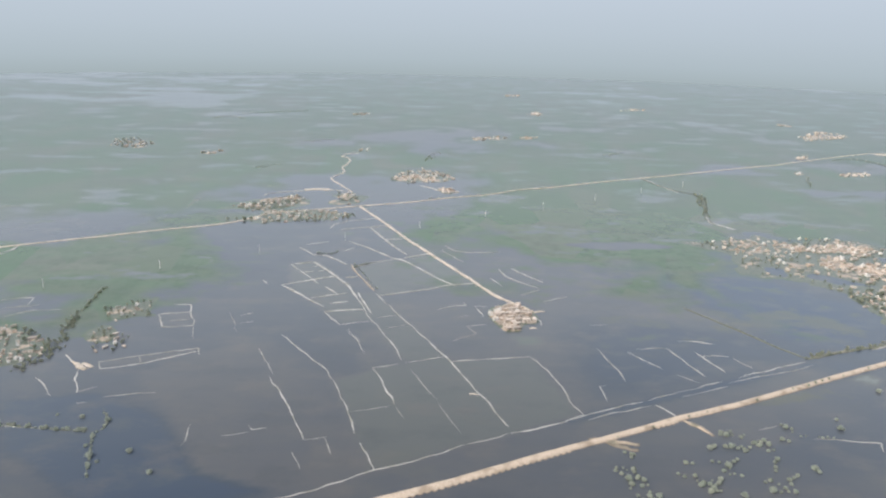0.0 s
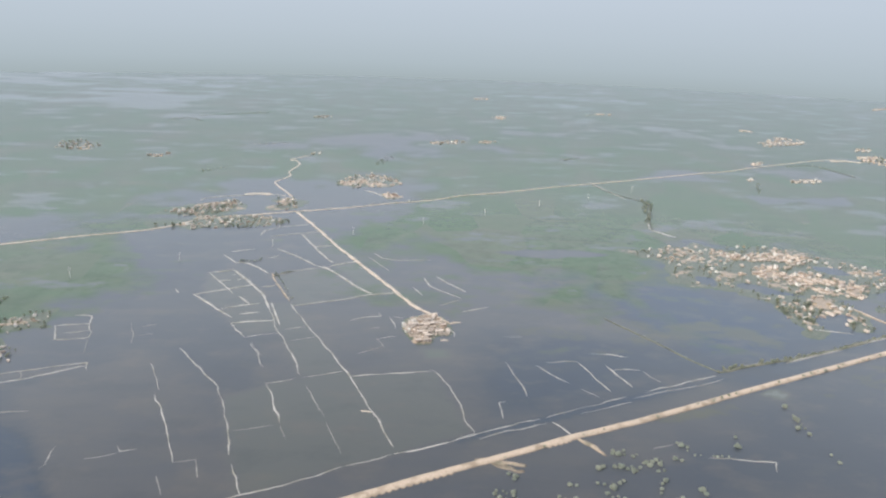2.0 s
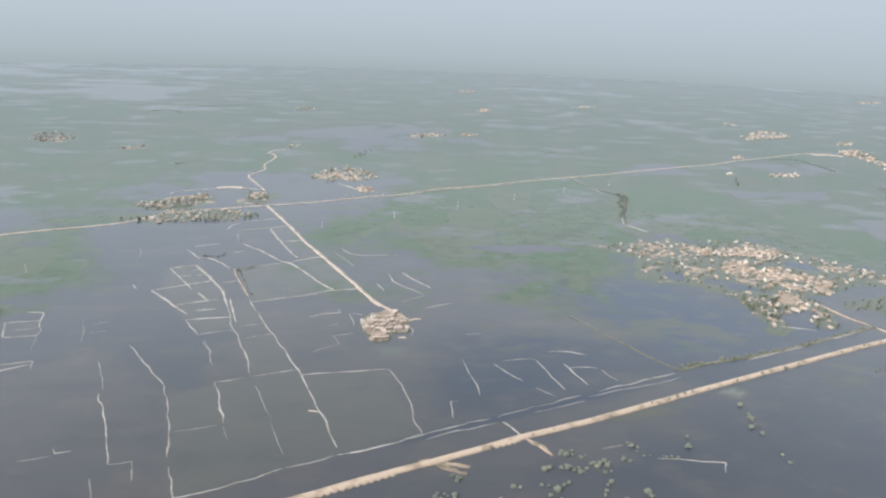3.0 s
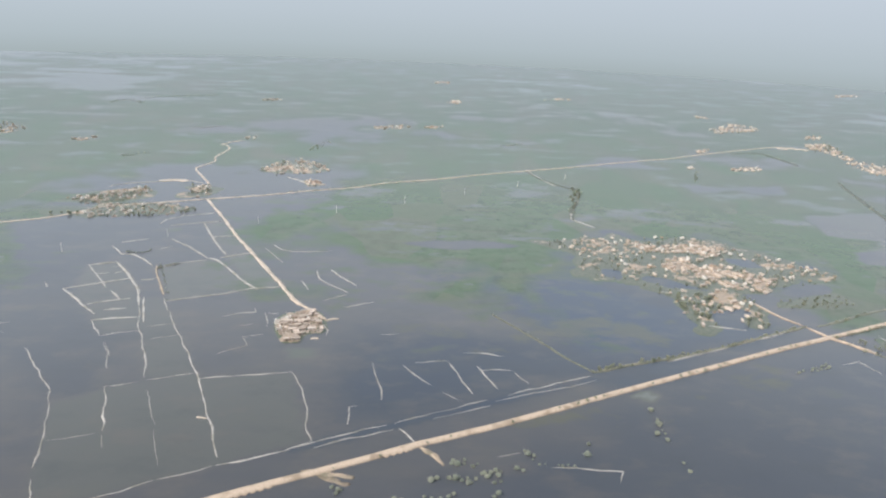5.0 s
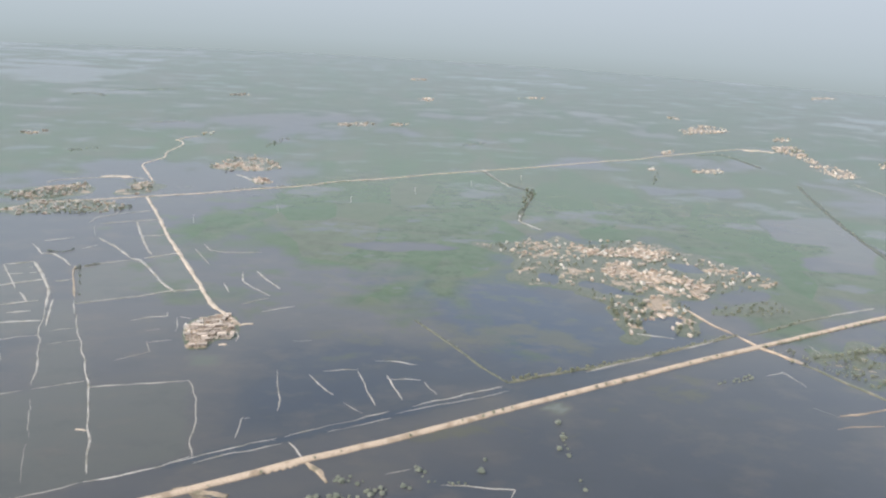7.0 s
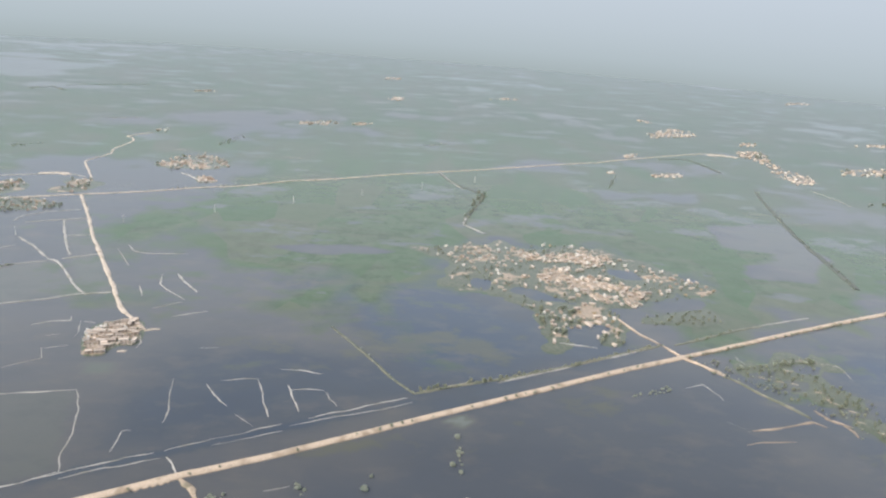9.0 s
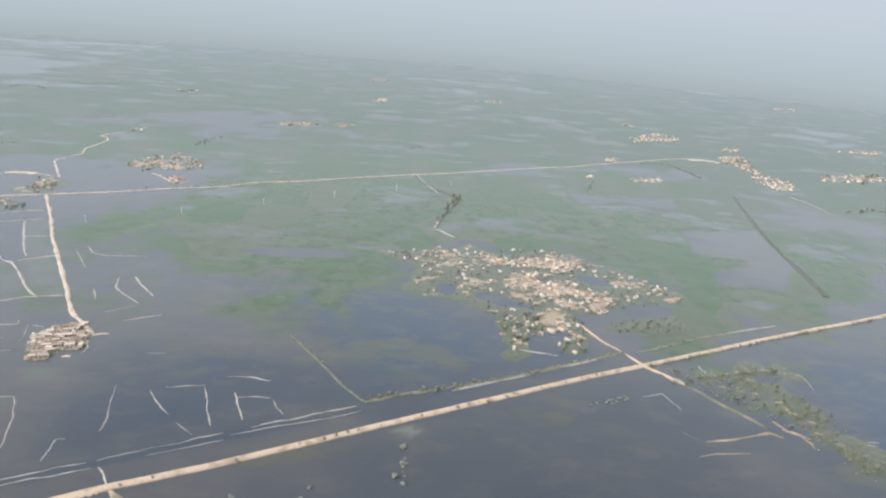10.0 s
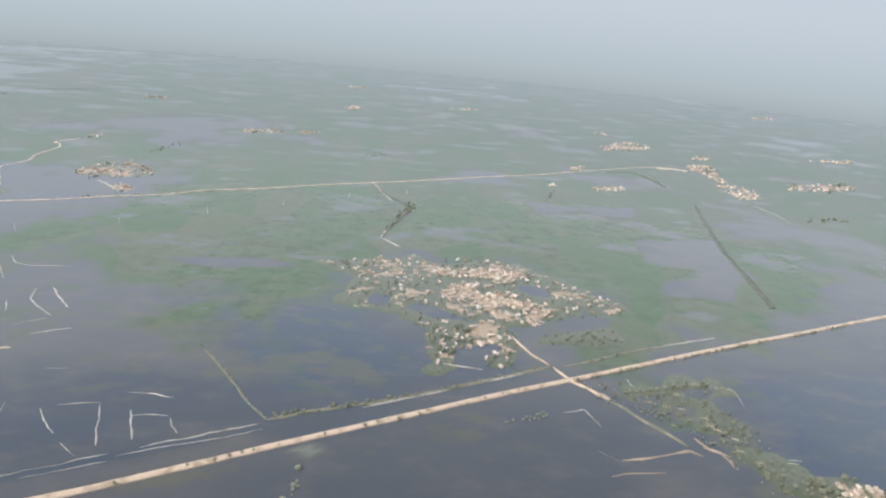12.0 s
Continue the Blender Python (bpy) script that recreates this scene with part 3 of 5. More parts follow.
def bank(name, points, width, height, material, slope=1.6, step=4.0, wear=0.25, taper=True, seed=1, teeth=0.0, dips=0.0):
    """A long low bank of earth: a trodden top, uneven slopes and ends that sink into the water."""
    line = smooth_line(points, step, 0.5 if width > 2.2 else 0.15)
    bm, rows = bmesh.new(), []
    x, y = np.array([p.x for p in line]), np.array([p.y for p in line])
    left, right = 1 + wear * rough(x, y, 11, seed, 4), 1 + wear * rough(x, y, 11, seed + 7, 4)
    tall, bed = height * (1 + 0.5 * wear * rough(x, y, 25, seed + 15, 3)), np.maximum(0, land(x, y)[0]) * 0.9
    sway = dips * 1.1 * rough(x, y, 17, seed + 41, 3)
    # worn lengths sink under the water
    tall = tall * np.clip(1 - dips * np.clip(rough(x, y, 19, seed + 31, 3) - 0.08, 0, 1) - 0.4 * dips * np.clip(rough(x, y, 6, seed + 37, 2), 0, 1), 0.02, 1)
    for i, p in enumerate(line):
        d = (line[min(i + 1, len(line) - 1)] - line[max(i - 1, 0)]).normalized()
        side = Vector((-d.y, d.x, 0))
        p = p + side * float(sway[i])
        w1, w2, hh, base = float(left[i]), float(right[i]), float(tall[i]), float(bed[i])
        end = min(1.0, (min(i, len(line) - 1 - i) + 0.35) * step / 10) if taper else 1.0
        w1, w2, hh = w1 * (0.45 + 0.55 * end), w2 * (0.45 + 0.55 * end), hh * (0.3 + 0.7 * end) + base
        # gullies washed into one flank at even spacing
        gully = teeth * (i % 3 != 0) * (p.x < 92 or 160 < p.x < 178)
        half = width / 2
        foot = half + slope * hh
        across = [(-foot * w1 - 0.2 - gully, -0.45), (-half * w1 - 0.15 * half - gully * 0.8, hh * 0.86), (-half * 0.55 * w1, hh), (half * 0.55 * w2, hh), (half * w2 + 0.15 * half, hh * 0.86), (foot * w2 + 0.2, -0.45)]
        rows.append([bm.verts.new(p + side * u + Vector((0, 0, v))) for u, v in across])
    for a, b in zip(rows, rows[1:]):
        for k in range(5):
            bm.faces.new((a[k], b[k], b[k + 1], a[k + 1])).smooth = True
    bm.faces.new(rows[0])
    bm.faces.new(rows[-1][::-1])
    return part(name, bm, material)


def bund(width, *points, grassy=False):
    far = min(p[1] for p in points) > 640
    ob = bank("earth_bund", points, width * (0.75 if far else 0.31), 0.2 + 0.07 * width, GRASSY if grassy else BUND, 0.9, 1.7, 0.75, True, 5, 0.0, 0.3 if far else 1.2)
    tagged(ob, "low bank of dried grey mud between flooded fields" if not grassy else "low grassy bank across the flood", "bund", "field bunds")


for crest in ([(405, 585), (438, 600), (476, 617)], [(506, 632), (538, 647), (565, 661)]):
    tagged(bank("earth_bund", crest, 0.5, 1.05, BUND, 0.6, 2.2, 0.5, True, 13), "trodden crest of the canal's far bank", "bund", "field bunds")
tagged(bank("road", [(-593, 802), (-562, 821), (-508, 853), (-449, 885), (-399, 915), (-318, 958), (-265, 1022), (-232, 1036), (-165, 1069), (-129, 1085), (-54, 1118), (9, 1155), (78, 1186), (131, 1228), (208, 1264), (313, 1326), (405, 1373), (491, 1417), (671, 1518), (761, 1562), (830, 1610), (957, 1688), (1094, 1765), (1157, 1773)], 3.0, 0.6, SAND, 1.1, 7.0, 0.35, False, 2), "pale sandy embankment road running across the flooded plain", "road", "", "structure")
tagged(bank("road", [(-489, 147), (-249, 253), (-32, 353), (10, 372), (48, 391), (89, 411), (133, 431), (182, 455), (206, 465), (238, 479), (299, 508), (340, 528), (384, 549), (448, 579), (520, 613), (586, 642), (656, 673), (723, 703), (806, 739), (896, 776), (956, 802), (1307, 950), (1727, 1126)], 4.0, 1.4, ROAD, 0.9, 1.6, 0.14, False, 3, 1.5), "pale sandy canal embankment road with eroded edges", "road", "", "structure")
tagged(bank("road", [(-138, 1080), (-115, 1036), (-78, 962), (-50, 903), (-19, 846), (9, 794), (38, 739), (58, 701), (79, 675), (95, 656)], 3.0, 0.7, SAND, 1.1, 2.0, 0.55, True, 4), "raised earth track leading to a walled hamlet", "road", "", "structure")
tagged(bank("road", [(-161, 1174), (-184, 1219), (-209, 1267), (-219, 1293), (-209, 1330), (-203, 1358), (-213, 1399), (-210, 1434), (-208, 1483), (-222, 1519), (-235, 1528), (-224, 1559), (-202, 1586)], 2.6, 0.5, SAND, 1.1, 5.0, 0.4, True, 6), "winding pale earth track across green meadow", "road", "", "structure")
tagged(bank("road", [(550, 726), (562, 690), (576, 668)], 1.8, 1.0, ROAD, 1.0, 2.0, 0.4, True, 7), "earth track from the village to the canal bank", "road", "", "structure")
tagged(bank("road", [(577, 667), (588, 642), (601, 627), (612, 611)], 1.9, 1.35, ROAD, 0.9, 2.0, 0.6, True, 8), "earth crossing over the canal", "road", "", "structure")
tagged(bank("embankment", [(612, 610), (622, 600), (632, 581), (645, 564), (656, 545)], 2.4, 0.9, GRASSY, 1.4, 5.0, 0.3, True, 9), "grassy bank at the edge of a tree belt", "embankment", "", "structure")
tagged(bank("embankment", [(334, 563), (355, 572), (378, 581), (424, 596), (476, 619), (521, 641), (577, 667)], 2.2, 0.9, GRASSY, 1.3, 4.0, 0.45, True, 10), "overgrown far bank of the canal", "embankment", "", "structure")
tagged(bank("embankment", [(259, 677), (279, 648), (303, 610), (314, 590), (334, 563)], 1.6, 0.45, GRASSY, 1.3, 4.0, 0.6, True, 11), "grassy bank crossing the flood", "embankment", "", "structure")

bund(1.6, (-313, 423), (-291, 421), (-270, 419), (-246, 418), grassy=True)
bund(1.4, (-242, 415), (-234, 394), (-228, 379), (-223, 367), grassy=True)
bund(1.2, (-252, 449), (-239, 428), (-240, 417), grassy=True)
bund(2.4, (-127, 885), (-96, 856), (-64, 819))
bund(1.8, (-188, 853), (-162, 821))
bund(2.2, (-164, 825), (-149, 822), (-133, 808), (-116, 788))
bund(2.2, (-185, 785), (-159, 797))
bund(2.8, (-159, 797), (-140, 772), (-121, 743), (-105, 718), (-89, 677))
bund(2.2, (-89, 677), (-73, 634), (-58, 602), (-45, 572), (-33, 541))
bund(2.2, (-92, 698), (-78, 659), (-71, 641))
bund(1.4, (-185, 785), (-149, 735), (-139, 720))
bund(2.0, (-166, 759), (-153, 762))
bund(1.8, (-157, 779), (-152, 781))
bund(1.8, (-147, 763), (-141, 767))
bund(2.4, (-180, 715), (-150, 733), (-122, 750))
bund(2.4, (-131, 713), (-123, 704), (-114, 692))
bund(2.4, (-140, 678), (-118, 689), (-104, 695))
bund(2.4, (-180, 715), (-164, 699), (-146, 680), (-134, 667), (-122, 655))
bund(1.8, (-118, 665), (-99, 671))
bund(2.6, (-119, 642), (-104, 647), (-80, 651))
bund(2.0, (-120, 643), (-106, 621), (-99, 610))
bund(1.8, (-99, 610), (-85, 617), (-68, 623))
bund(1.3, (-89, 598), (-79, 580), (-67, 553))
bund(2.6, (-68, 690), (-18, 712), (6, 727), (40, 736))
bund(2.4, (-110, 781), (-88, 798), (-62, 813))
bund(2.6, (-64, 819), (-51, 813), (-27, 782), (-6, 750), (15, 726))
bund(2.8, (-49, 820), (-17, 842))
bund(3.0, (-107, 956), (-85, 909), (-65, 866), (-46, 833))
bund(2.2, (-80, 898), (-50, 906))
bund(2.8, (-148, 941), (-116, 955), (-85, 969))
bund(2.4, (-163, 944), (-161, 968), (-146, 983), (-146, 997))
bund(2.2, (-143, 989), (-106, 1006))
bund(1.8, (-182, 866), (-154, 882))
bund(1.8, (-128, 844), (-117, 858))
bund(4.0, (-112, 744), (-104, 746), (-99, 751))
bund(2.4, (-72, 699), (-57, 666), (-42, 636), (-24, 604), (-10, 579))
bund(0.9, (-54, 607), (-29, 616))
bund(0.9, (-65, 631), (-45, 637))
bund(1.0, (-89, 601), (-74, 573))
bund(1.1, (2, 876), (16, 856), (34, 850), (76, 855))
bund(0.9, (-4, 860), (26, 810))
bund(1.1, (56, 756), (68, 730))
bund(1.5, (69, 787), (75, 762), (87, 747), (110, 725))
bund(2.2, (84, 792), (94, 776), (117, 745))
bund(1.2, (87, 702), (110, 720))
bund(1.2, (110, 686), (127, 695), (139, 701))
bund(1.0, (-3, 657), (10, 666), (26, 669), (23, 677))
bund(1.0, (18, 639), (28, 642))
bund(1.2, (25, 615), (44, 622))
bund(1.4, (25, 615), (33, 599), (12, 582))
bund(1.1, (38, 668), (49, 666))
bund(2.2, (96, 645), (101, 633), (100, 622))
bund(1.6, (34, 668), (40, 649), (43, 638))
bund(3.0, (-12, 582), (1, 556), (10, 539), (19, 518), (29, 492))
bund(4.0, (29, 492), (39, 472), (45, 456), (51, 438))
bund(2.6, (8, 539), (43, 547), (80, 553))
bund(2.3, (80, 553), (89, 534), (96, 514), (101, 496), (105, 471), (110, 457))
bund(2.2, (-58, 524), (-48, 528), (-36, 532))
bund(2.4, (-58, 524), (-46, 497), (-34, 466))
bund(1.4, (-33, 461), (-26, 446))
bund(1.2, (-30, 535), (3, 548))
bund(1.0, (-24, 521), (-13, 497), (-3, 474))
bund(0.9, (0, 468), (8, 449), (17, 429))
bund(1.4, (-164, 554), (-139, 509))
bund(1.9, (-140, 503), (-123, 474), (-112, 452), (-103, 431), (-94, 415))
bund(1.3, (-94, 415), (-79, 419))
bund(2.6, (-80, 418), (-76, 408), (-73, 399))
bund(1.6, (-99, 400), (-94, 391), (-90, 381))
bund(2.4, (-87, 501), (-76, 473), (-65, 441), (-60, 424))
bund(1.8, (-55, 413), (-48, 399), (-42, 382))
bund(2.0, (-101, 350), (-75, 361), (-56, 372), (-42, 381), (-20, 391), (7, 406), (19, 413))
bund(1.8, (21, 414), (33, 420), (51, 428))
bund(2.2, (53, 429), (73, 437), (95, 447), (110, 457))
bund(0.7, (-69, 452), (-54, 457), (-38, 463))
bund(1.4, (-138, 432), (-134, 425), (-124, 428))
bund(1.2, (-180, 430), (-176, 410), (-177, 404))
bund(3.0, (-282, 625), (-252, 633), (-258, 651), (-275, 652))
bund(3.0, (-281, 626), (-266, 594), (-239, 601), (-252, 633))
bund(2.2, (-265, 610), (-246, 617))
bund(0.9, (-239, 601), (-228, 571))
bund(3.0, (-291, 522), (-262, 535), (-217, 552), (-211, 540))
bund(3.0, (-215, 546), (-254, 521), (-283, 510), (-291, 522))
bund(1.8, (-262, 535), (-256, 521))
bund(4.0, (-325, 533), (-307, 516), (-297, 512))
bund(3.0, (-300, 507), (-294, 491), (-283, 470))
bund(2.4, (-283, 470), (-271, 480))
bund(1.5, (-259, 466), (-241, 470), (-223, 475))
bund(1.8, (-275, 455), (-269, 457))
bund(1.6, (-328, 493), (-317, 484), (-300, 465))
bund(2.4, (-440, 631), (-415, 637), (-409, 640))
bund(2.4, (-454, 652), (-425, 659), (-420, 639))
bund(2.4, (-425, 610), (-406, 626), (-381, 632))
bund(0.9, (-213, 636), (-193, 590))
bund(0.8, (-201, 628), (-189, 635))
bund(0.8, (-195, 608), (-183, 613))
bund(3.0, (-551, 781), (-542, 811), (-545, 832))
bund(1.2, (-205, 730), (-197, 718))
bund(0.8, (-153, 416), (-135, 422))
bund(1.6, (-149, 585), (-127, 557), (-96, 518), (-88, 502))
bund(2.0, (172, 568), (184, 549), (194, 537))
bund(1.3, (204, 527), (211, 520), (218, 513))
bund(1.6, (181, 574), (196, 577), (211, 577))
bund(2.4, (210, 575), (220, 547), (228, 525))
bund(3.0, (235, 570), (241, 548), (248, 533))
bund(2.0, (237, 562), (250, 564), (263, 564))
bund(2.2, (266, 561), (269, 551), (275, 542))
bund(2.0, (224, 594), (241, 593), (260, 590))
bund(2.0, (99, 449), (124, 462), (144, 473), (161, 479))
bund(2.0, (167, 481), (183, 490), (202, 499), (218, 506), (238, 517))
bund(2.2, (255, 525), (282, 536), (310, 548), (329, 556))
bund(1.8, (113, 450), (125, 456), (142, 463), (166, 474))
bund(2.0, (195, 488), (219, 498), (239, 509))
bund(1.6, (243, 515), (260, 521), (286, 531), (309, 538), (333, 551))
bund(3.4, (590, 668), (614, 679), (665, 705), (709, 723), grassy=True)
bund(2.6, (704, 722), (740, 736), (775, 749))
bund(2.2, (642, 650), (642, 641), (644, 633))
bund(1.2, (736, 639), (738, 623), (734, 606))
bund(1.2, (567, 587), (586, 594), (592, 571))
bund(2.6, (730, 532), (740, 531))
bund(1.6, (592, 578), (592, 568))
bund(2.0, (727, 527), (735, 526))
bund(3.5, (733, 511), (733, 501), (731, 487))
bund(0.9, (580, 537), (593, 523))
bund(1.5, (273, 433), (298, 432), (320, 429), (318, 425), (316, 418))
bund(1.0, (238, 442), (254, 448))
bund(1.6, (145, 574), (153, 535), (155, 513))
bund(1.6, (138, 503), (132, 502), (134, 479))
bund(1.0, (149, 627), (166, 628))
bund(4.2, (171, 475), (178, 464), (183, 457))
bund(4.0, (-308, 1134), (-304, 1150), (-254, 1179), (-201, 1193), (-174, 1182))
bund(4.0, (-47, 1248), (-24, 1227), (8, 1187))
bund(2.6, (399, 1383), (417, 1298), (435, 1242))
bund(2.6, (424, 1071), (417, 1033), (443, 995))
bund(1.8, (1171, 1405), (1183, 1344), (1181, 1284))
bund(2.5, (456, 752), (468, 747))
bund(1.5, (475, 663), (498, 659), (510, 655))


def overgrown(width, *points):
    tagged(bank("embankment", points, width, 0.3, DARK_GRASS, 2.0, 5.0, 0.6, True, 14), "low overgrown bank winding through the meadow", "embankment", "", "structure")


def spit(width, height, label, *points, soil=SAND):
    tagged(bank("sand_spit", points, width, height, soil, 1.6, 1.6, 0.9, True, 12), label, "sand bank")


overgrown(6.0, *[(399, 1370), (417, 1298), (450, 1240), (466, 1215), (448, 1139), (424, 1071), (417, 1033)])
overgrown(7.0, *[(940, 1655), (1009, 1670), (1029, 1622), (1037, 1528)])
overgrown(6.0, *[(1031, 1367), (986, 1219), (950, 1091), (932, 1016), (913, 921), (896, 843)])
spit(3.6, 0.6, "washed-out tongue of sand beside the canal road", *[(108, 424), (118, 424), (130, 421), (143, 419)], soil=MUDDY)
spit(4.4, 0.35, "washed-out tongue of sand beside the canal road", *[(119, 423), (127, 417), (134, 413), (141, 413)], soil=MUDDY)
spit(2.6, 0.7, "sandy ramp running down from the canal road", *[(184, 455), (190, 449), (196, 441), (201, 433)], soil=MUDDY)
for spot in [(648, 610), (681, 624), (662, 604), (688, 587), (674, 601), (691, 570), (700, 558), (704, 527), (696, 541)]:
    spit(1.6, 0.5, "small bare patch of sand in the scrub", (spot[0] - 3, spot[1] + 1), spot, (spot[0] + 3, spot[1] - 1.5))
spit(1.3, 0.4, "narrow pale bank of washed-out soil", *[(596, 525), (614, 528), (635, 534), (654, 540), (662, 533)], soil=ROAD)
spit(0.9, 0.3, "narrow pale bank of washed-out soil", *[(582, 506), (595, 510), (624, 512)], soil=ROAD)
spit(2.6, 0.5, "small mud mound on a field bank", *[(24, 485), (28, 484), (32, 483)])
spit(5.5, 0.5, "bare sandy yard among flooded fields", *[(-314, 522), (-306, 516), (-300, 511), (-295, 507)])
spit(5.0, 0.5, "bare sandy yard among flooded fields", *[(-303, 519), (-296, 516), (-291, 512)])
spit(1.3, 0.5, "bare mound of soil along a field bank", *[(-112, 790), (-102, 762), (-92, 741), (-74, 704)], soil=MUDDY)
spit(5.0, 0.8, "bare sandy landing by the canal crossing", *[(608, 622), (611, 617), (614, 611)])
spit(2.0, 0.5, "broad bare sandy path through the tree belt", *[(666, 558), (669, 550), (672, 545)], soil=ROAD)
spit(2.4, 0.5, "broad bare sandy path through the tree belt", *[(668, 546), (674, 542), (680, 537), (684, 533)], soil=ROAD)
spit(1.4, 0.5, "bare sandy path through the tree belt", *[(678, 536), (681, 528), (680, 520)], soil=ROAD)
spit(10.0, 0.5, "broad bare sandy field by the far road", *[(-249, 1188), (-229, 1195), (-199, 1193)])
spit(16.0, 0.5, "bare sandy field beside the far village", *[(1104, 1751), (1145, 1759), (1184, 1746)])
spit(4.0, 0.6, "bare trodden earth beside the hamlet", *[(95, 654), (101, 657), (108, 658)])
spit(3.6, 0.5, "low round mud island beside the hamlet", *[(87, 614), (90, 616), (94, 615)])


# ---- houses ----
def box(bm, x0, y0, z0, x1, y1, z1, lean=0.0):
    """A block; lean: how far its top draws in."""
    low = [bm.verts.new(c) for c in ((x0, y0, z0), (x1, y0, z0), (x1, y1, z0), (x0, y1, z0))]
    top = [bm.verts.new(c) for c in ((x0 + lean, y0 + lean, z1), (x1 - lean, y0 + lean, z1), (x1 - lean, y1 - lean, z1), (x0 + lean, y1 - lean, z1))]
    bm.faces.new(low[::-1])
    bm.faces.new(top)
    for k in range(4):
        bm.faces.new((low[k], low[(k + 1) % 4], top[(k + 1) % 4], top[k]))


def block(*args):
    bm = bmesh.new()
    box(bm, *args)
    return bm


def walls_round(x0, y0, x1, y1, height, thick, ragged, seed):
    """One wall round a yard with a gateway in front, its top worn uneven."""
    r, bm, t = random.Random(seed), bmesh.new(), thick / 2
    mid = (x0 + x1) / 2
    corners = [(mid + 0.9, y0), (x1, y0), (x1, y1), (x0, y1), (x0, y0), (mid - 0.9, y0)]
    line = []
    for a, b in zip(corners, corners[1:]):
        n = max(2, int(math.dist(a, b) / 2.0))
        line += [(a[0] + (b[0] - a[0]) * i / n, a[1] + (b[1] - a[1]) * i / n) for i in range(n)]
    line.append(corners[-1])
    rings = []
    for i, (x, y) in enumerate(line):
        (ax, ay), (bx, by) = line[max(i - 1, 0)], line[min(i + 1, len(line) - 1)]
        d = math.hypot(bx - ax, by - ay)
        nx, ny = (by - ay) / d * t, -(bx - ax) / d * t
        h = height * (1 - ragged * r.random())
        rings.append([bm.verts.new(c) for c in ((x + nx, y + ny, -0.5), (x + nx * 0.8, y + ny * 0.8, h), (x - nx * 0.8, y - ny * 0.8, h), (x - nx, y - ny, -0.5))])
    for p, q in zip(rings, rings[1:]):
        for k in range(3):
            bm.faces.new((p[k], q[k], q[k + 1], p[k + 1]))
    bm.faces.new(rings[0])
    bm.faces.new(rings[-1][::-1])
    return bm


def openings(home, length, depth, doors, height=2.9):
    for k in range(doors):
        x = -length / 2 + length * (k + 0.5) / doors
        part("door", block(x - 0.5, -depth / 2 - 0.05, 0.0, x + 0.5, -depth / 2 + 0.1, 2.0), WOOD, home, "dark wooden door")
        part("window", block(x + 0.95, -depth / 2 - 0.04, 1.0, x + 1.75, -depth / 2 + 0.1, 1.9), SHADE, home, "dark shuttered window")


def roof_rim(length, depth, z, high):
    bm = bmesh.new()
    a, b, t = length / 2 + 0.15, depth / 2 + 0.15, 0.3
    box(bm, -a, -b, z, a, -b + t, z + high)
    box(bm, -a, b - t, z, a, b, z + high)
    box(bm, -a, -b + t, z, -a + t, b - t, z + high * 0.9)
    box(bm, a - t, -b + t, z, a, b - t, z + high * 0.9)
    return bm


def row_house(length, depth, doors, wall, label):
    home = tagged(new("house"), label, "house", "village houses")
    part("wall", block(-length / 2, -depth / 2, -0.6, length / 2, depth / 2, 2.9, 0.12), wall, home)
    roof = part("roof", block(-length / 2 - 0.25, -depth / 2 - 0.25, 2.9, length / 2 + 0.25, depth / 2 + 0.25, 3.15), MUD_ROOF, home, "flat mud roof")
    part("parapet", roof_rim(length, depth, 3.15, 0.35), wall, roof)
    openings(home, length, depth, doors)
    return home


def yard_house(wall, seed, label):
    home = row_house(9.5, 4.2, 2, wall, label)
    part("yard_wall", walls_round(-6.5, -11.5, 6.5, -2.4, 1.7, 0.45, 0.25, seed), wall, home, "low yard wall")
    shed = part("shed", block(2.6, -6.4, -0.5, 6.2, -2.7, 2.3, 0.08), wall, home, "small flat-roofed shed")
    part("shed_roof", block(2.4, -6.6, 2.3, 6.3, -2.6, 2.5), MUD_ROOF, shed)
    return home


def white_house(label):
    home = row_house(8.0, 6.0, 2, WHITE_WALL, label)
    part("stair_room", block(1.2, 0.2, 3.15, 3.7, 2.7, 5.2), WHITE_WALL, home)
    part("water_tank", block(-3.2, 1.2, 3.15, -2.0, 2.4, 4.2), TIN, home, "metal water tank")
    return home


def hut(label):
    home = tagged(new("hut"), label, "hut", "village huts")
    part("wall", block(-3.4, -2.0, -0.5, 3.4, 2.0, 2.0, 0.1), MUD_WALL, home)
    bm = bmesh.new()
    a = [bm.verts.new(c) for c in ((-4, -2.7, 1.7), (4, -2.7, 1.7), (4, 2.7, 1.7), (-4, 2.7, 1.7), (-3.4, 0, 3.6), (3.4, 0, 3.6))]
    for f in ((0, 1, 5, 4), (2, 3, 4, 5), (1, 2, 5), (3, 0, 4), (3, 2, 1, 0)):
        bm.faces.new([a[i] for i in f])
    part("roof", bm, THATCH, home, "straw thatched roof")
    part("door", block(-0.5, -2.05, 0, 0.5, -1.85, 1.7), WOOD, home)
    return home


def ruin(length, depth, seed, label):
    home = tagged(new("roofless_house"), label, "house", "roofless houses")
    part("wall", walls_round(-length / 2, -depth / 2, length / 2, depth / 2, 2.7, 0.55, 0.5, seed), MUD_WALL, home)
    for k in range(1, max(2, int(length / 4))):
        x = -length / 2 + 4 * k
        part("inner_wall", block(x - 0.22, -depth / 2 + 0.3, -0.5, x + 0.22, depth / 2 - 0.3, 1.9 + 0.4 * ((k * seed) % 2)), MUD_WALL, home)
    return home


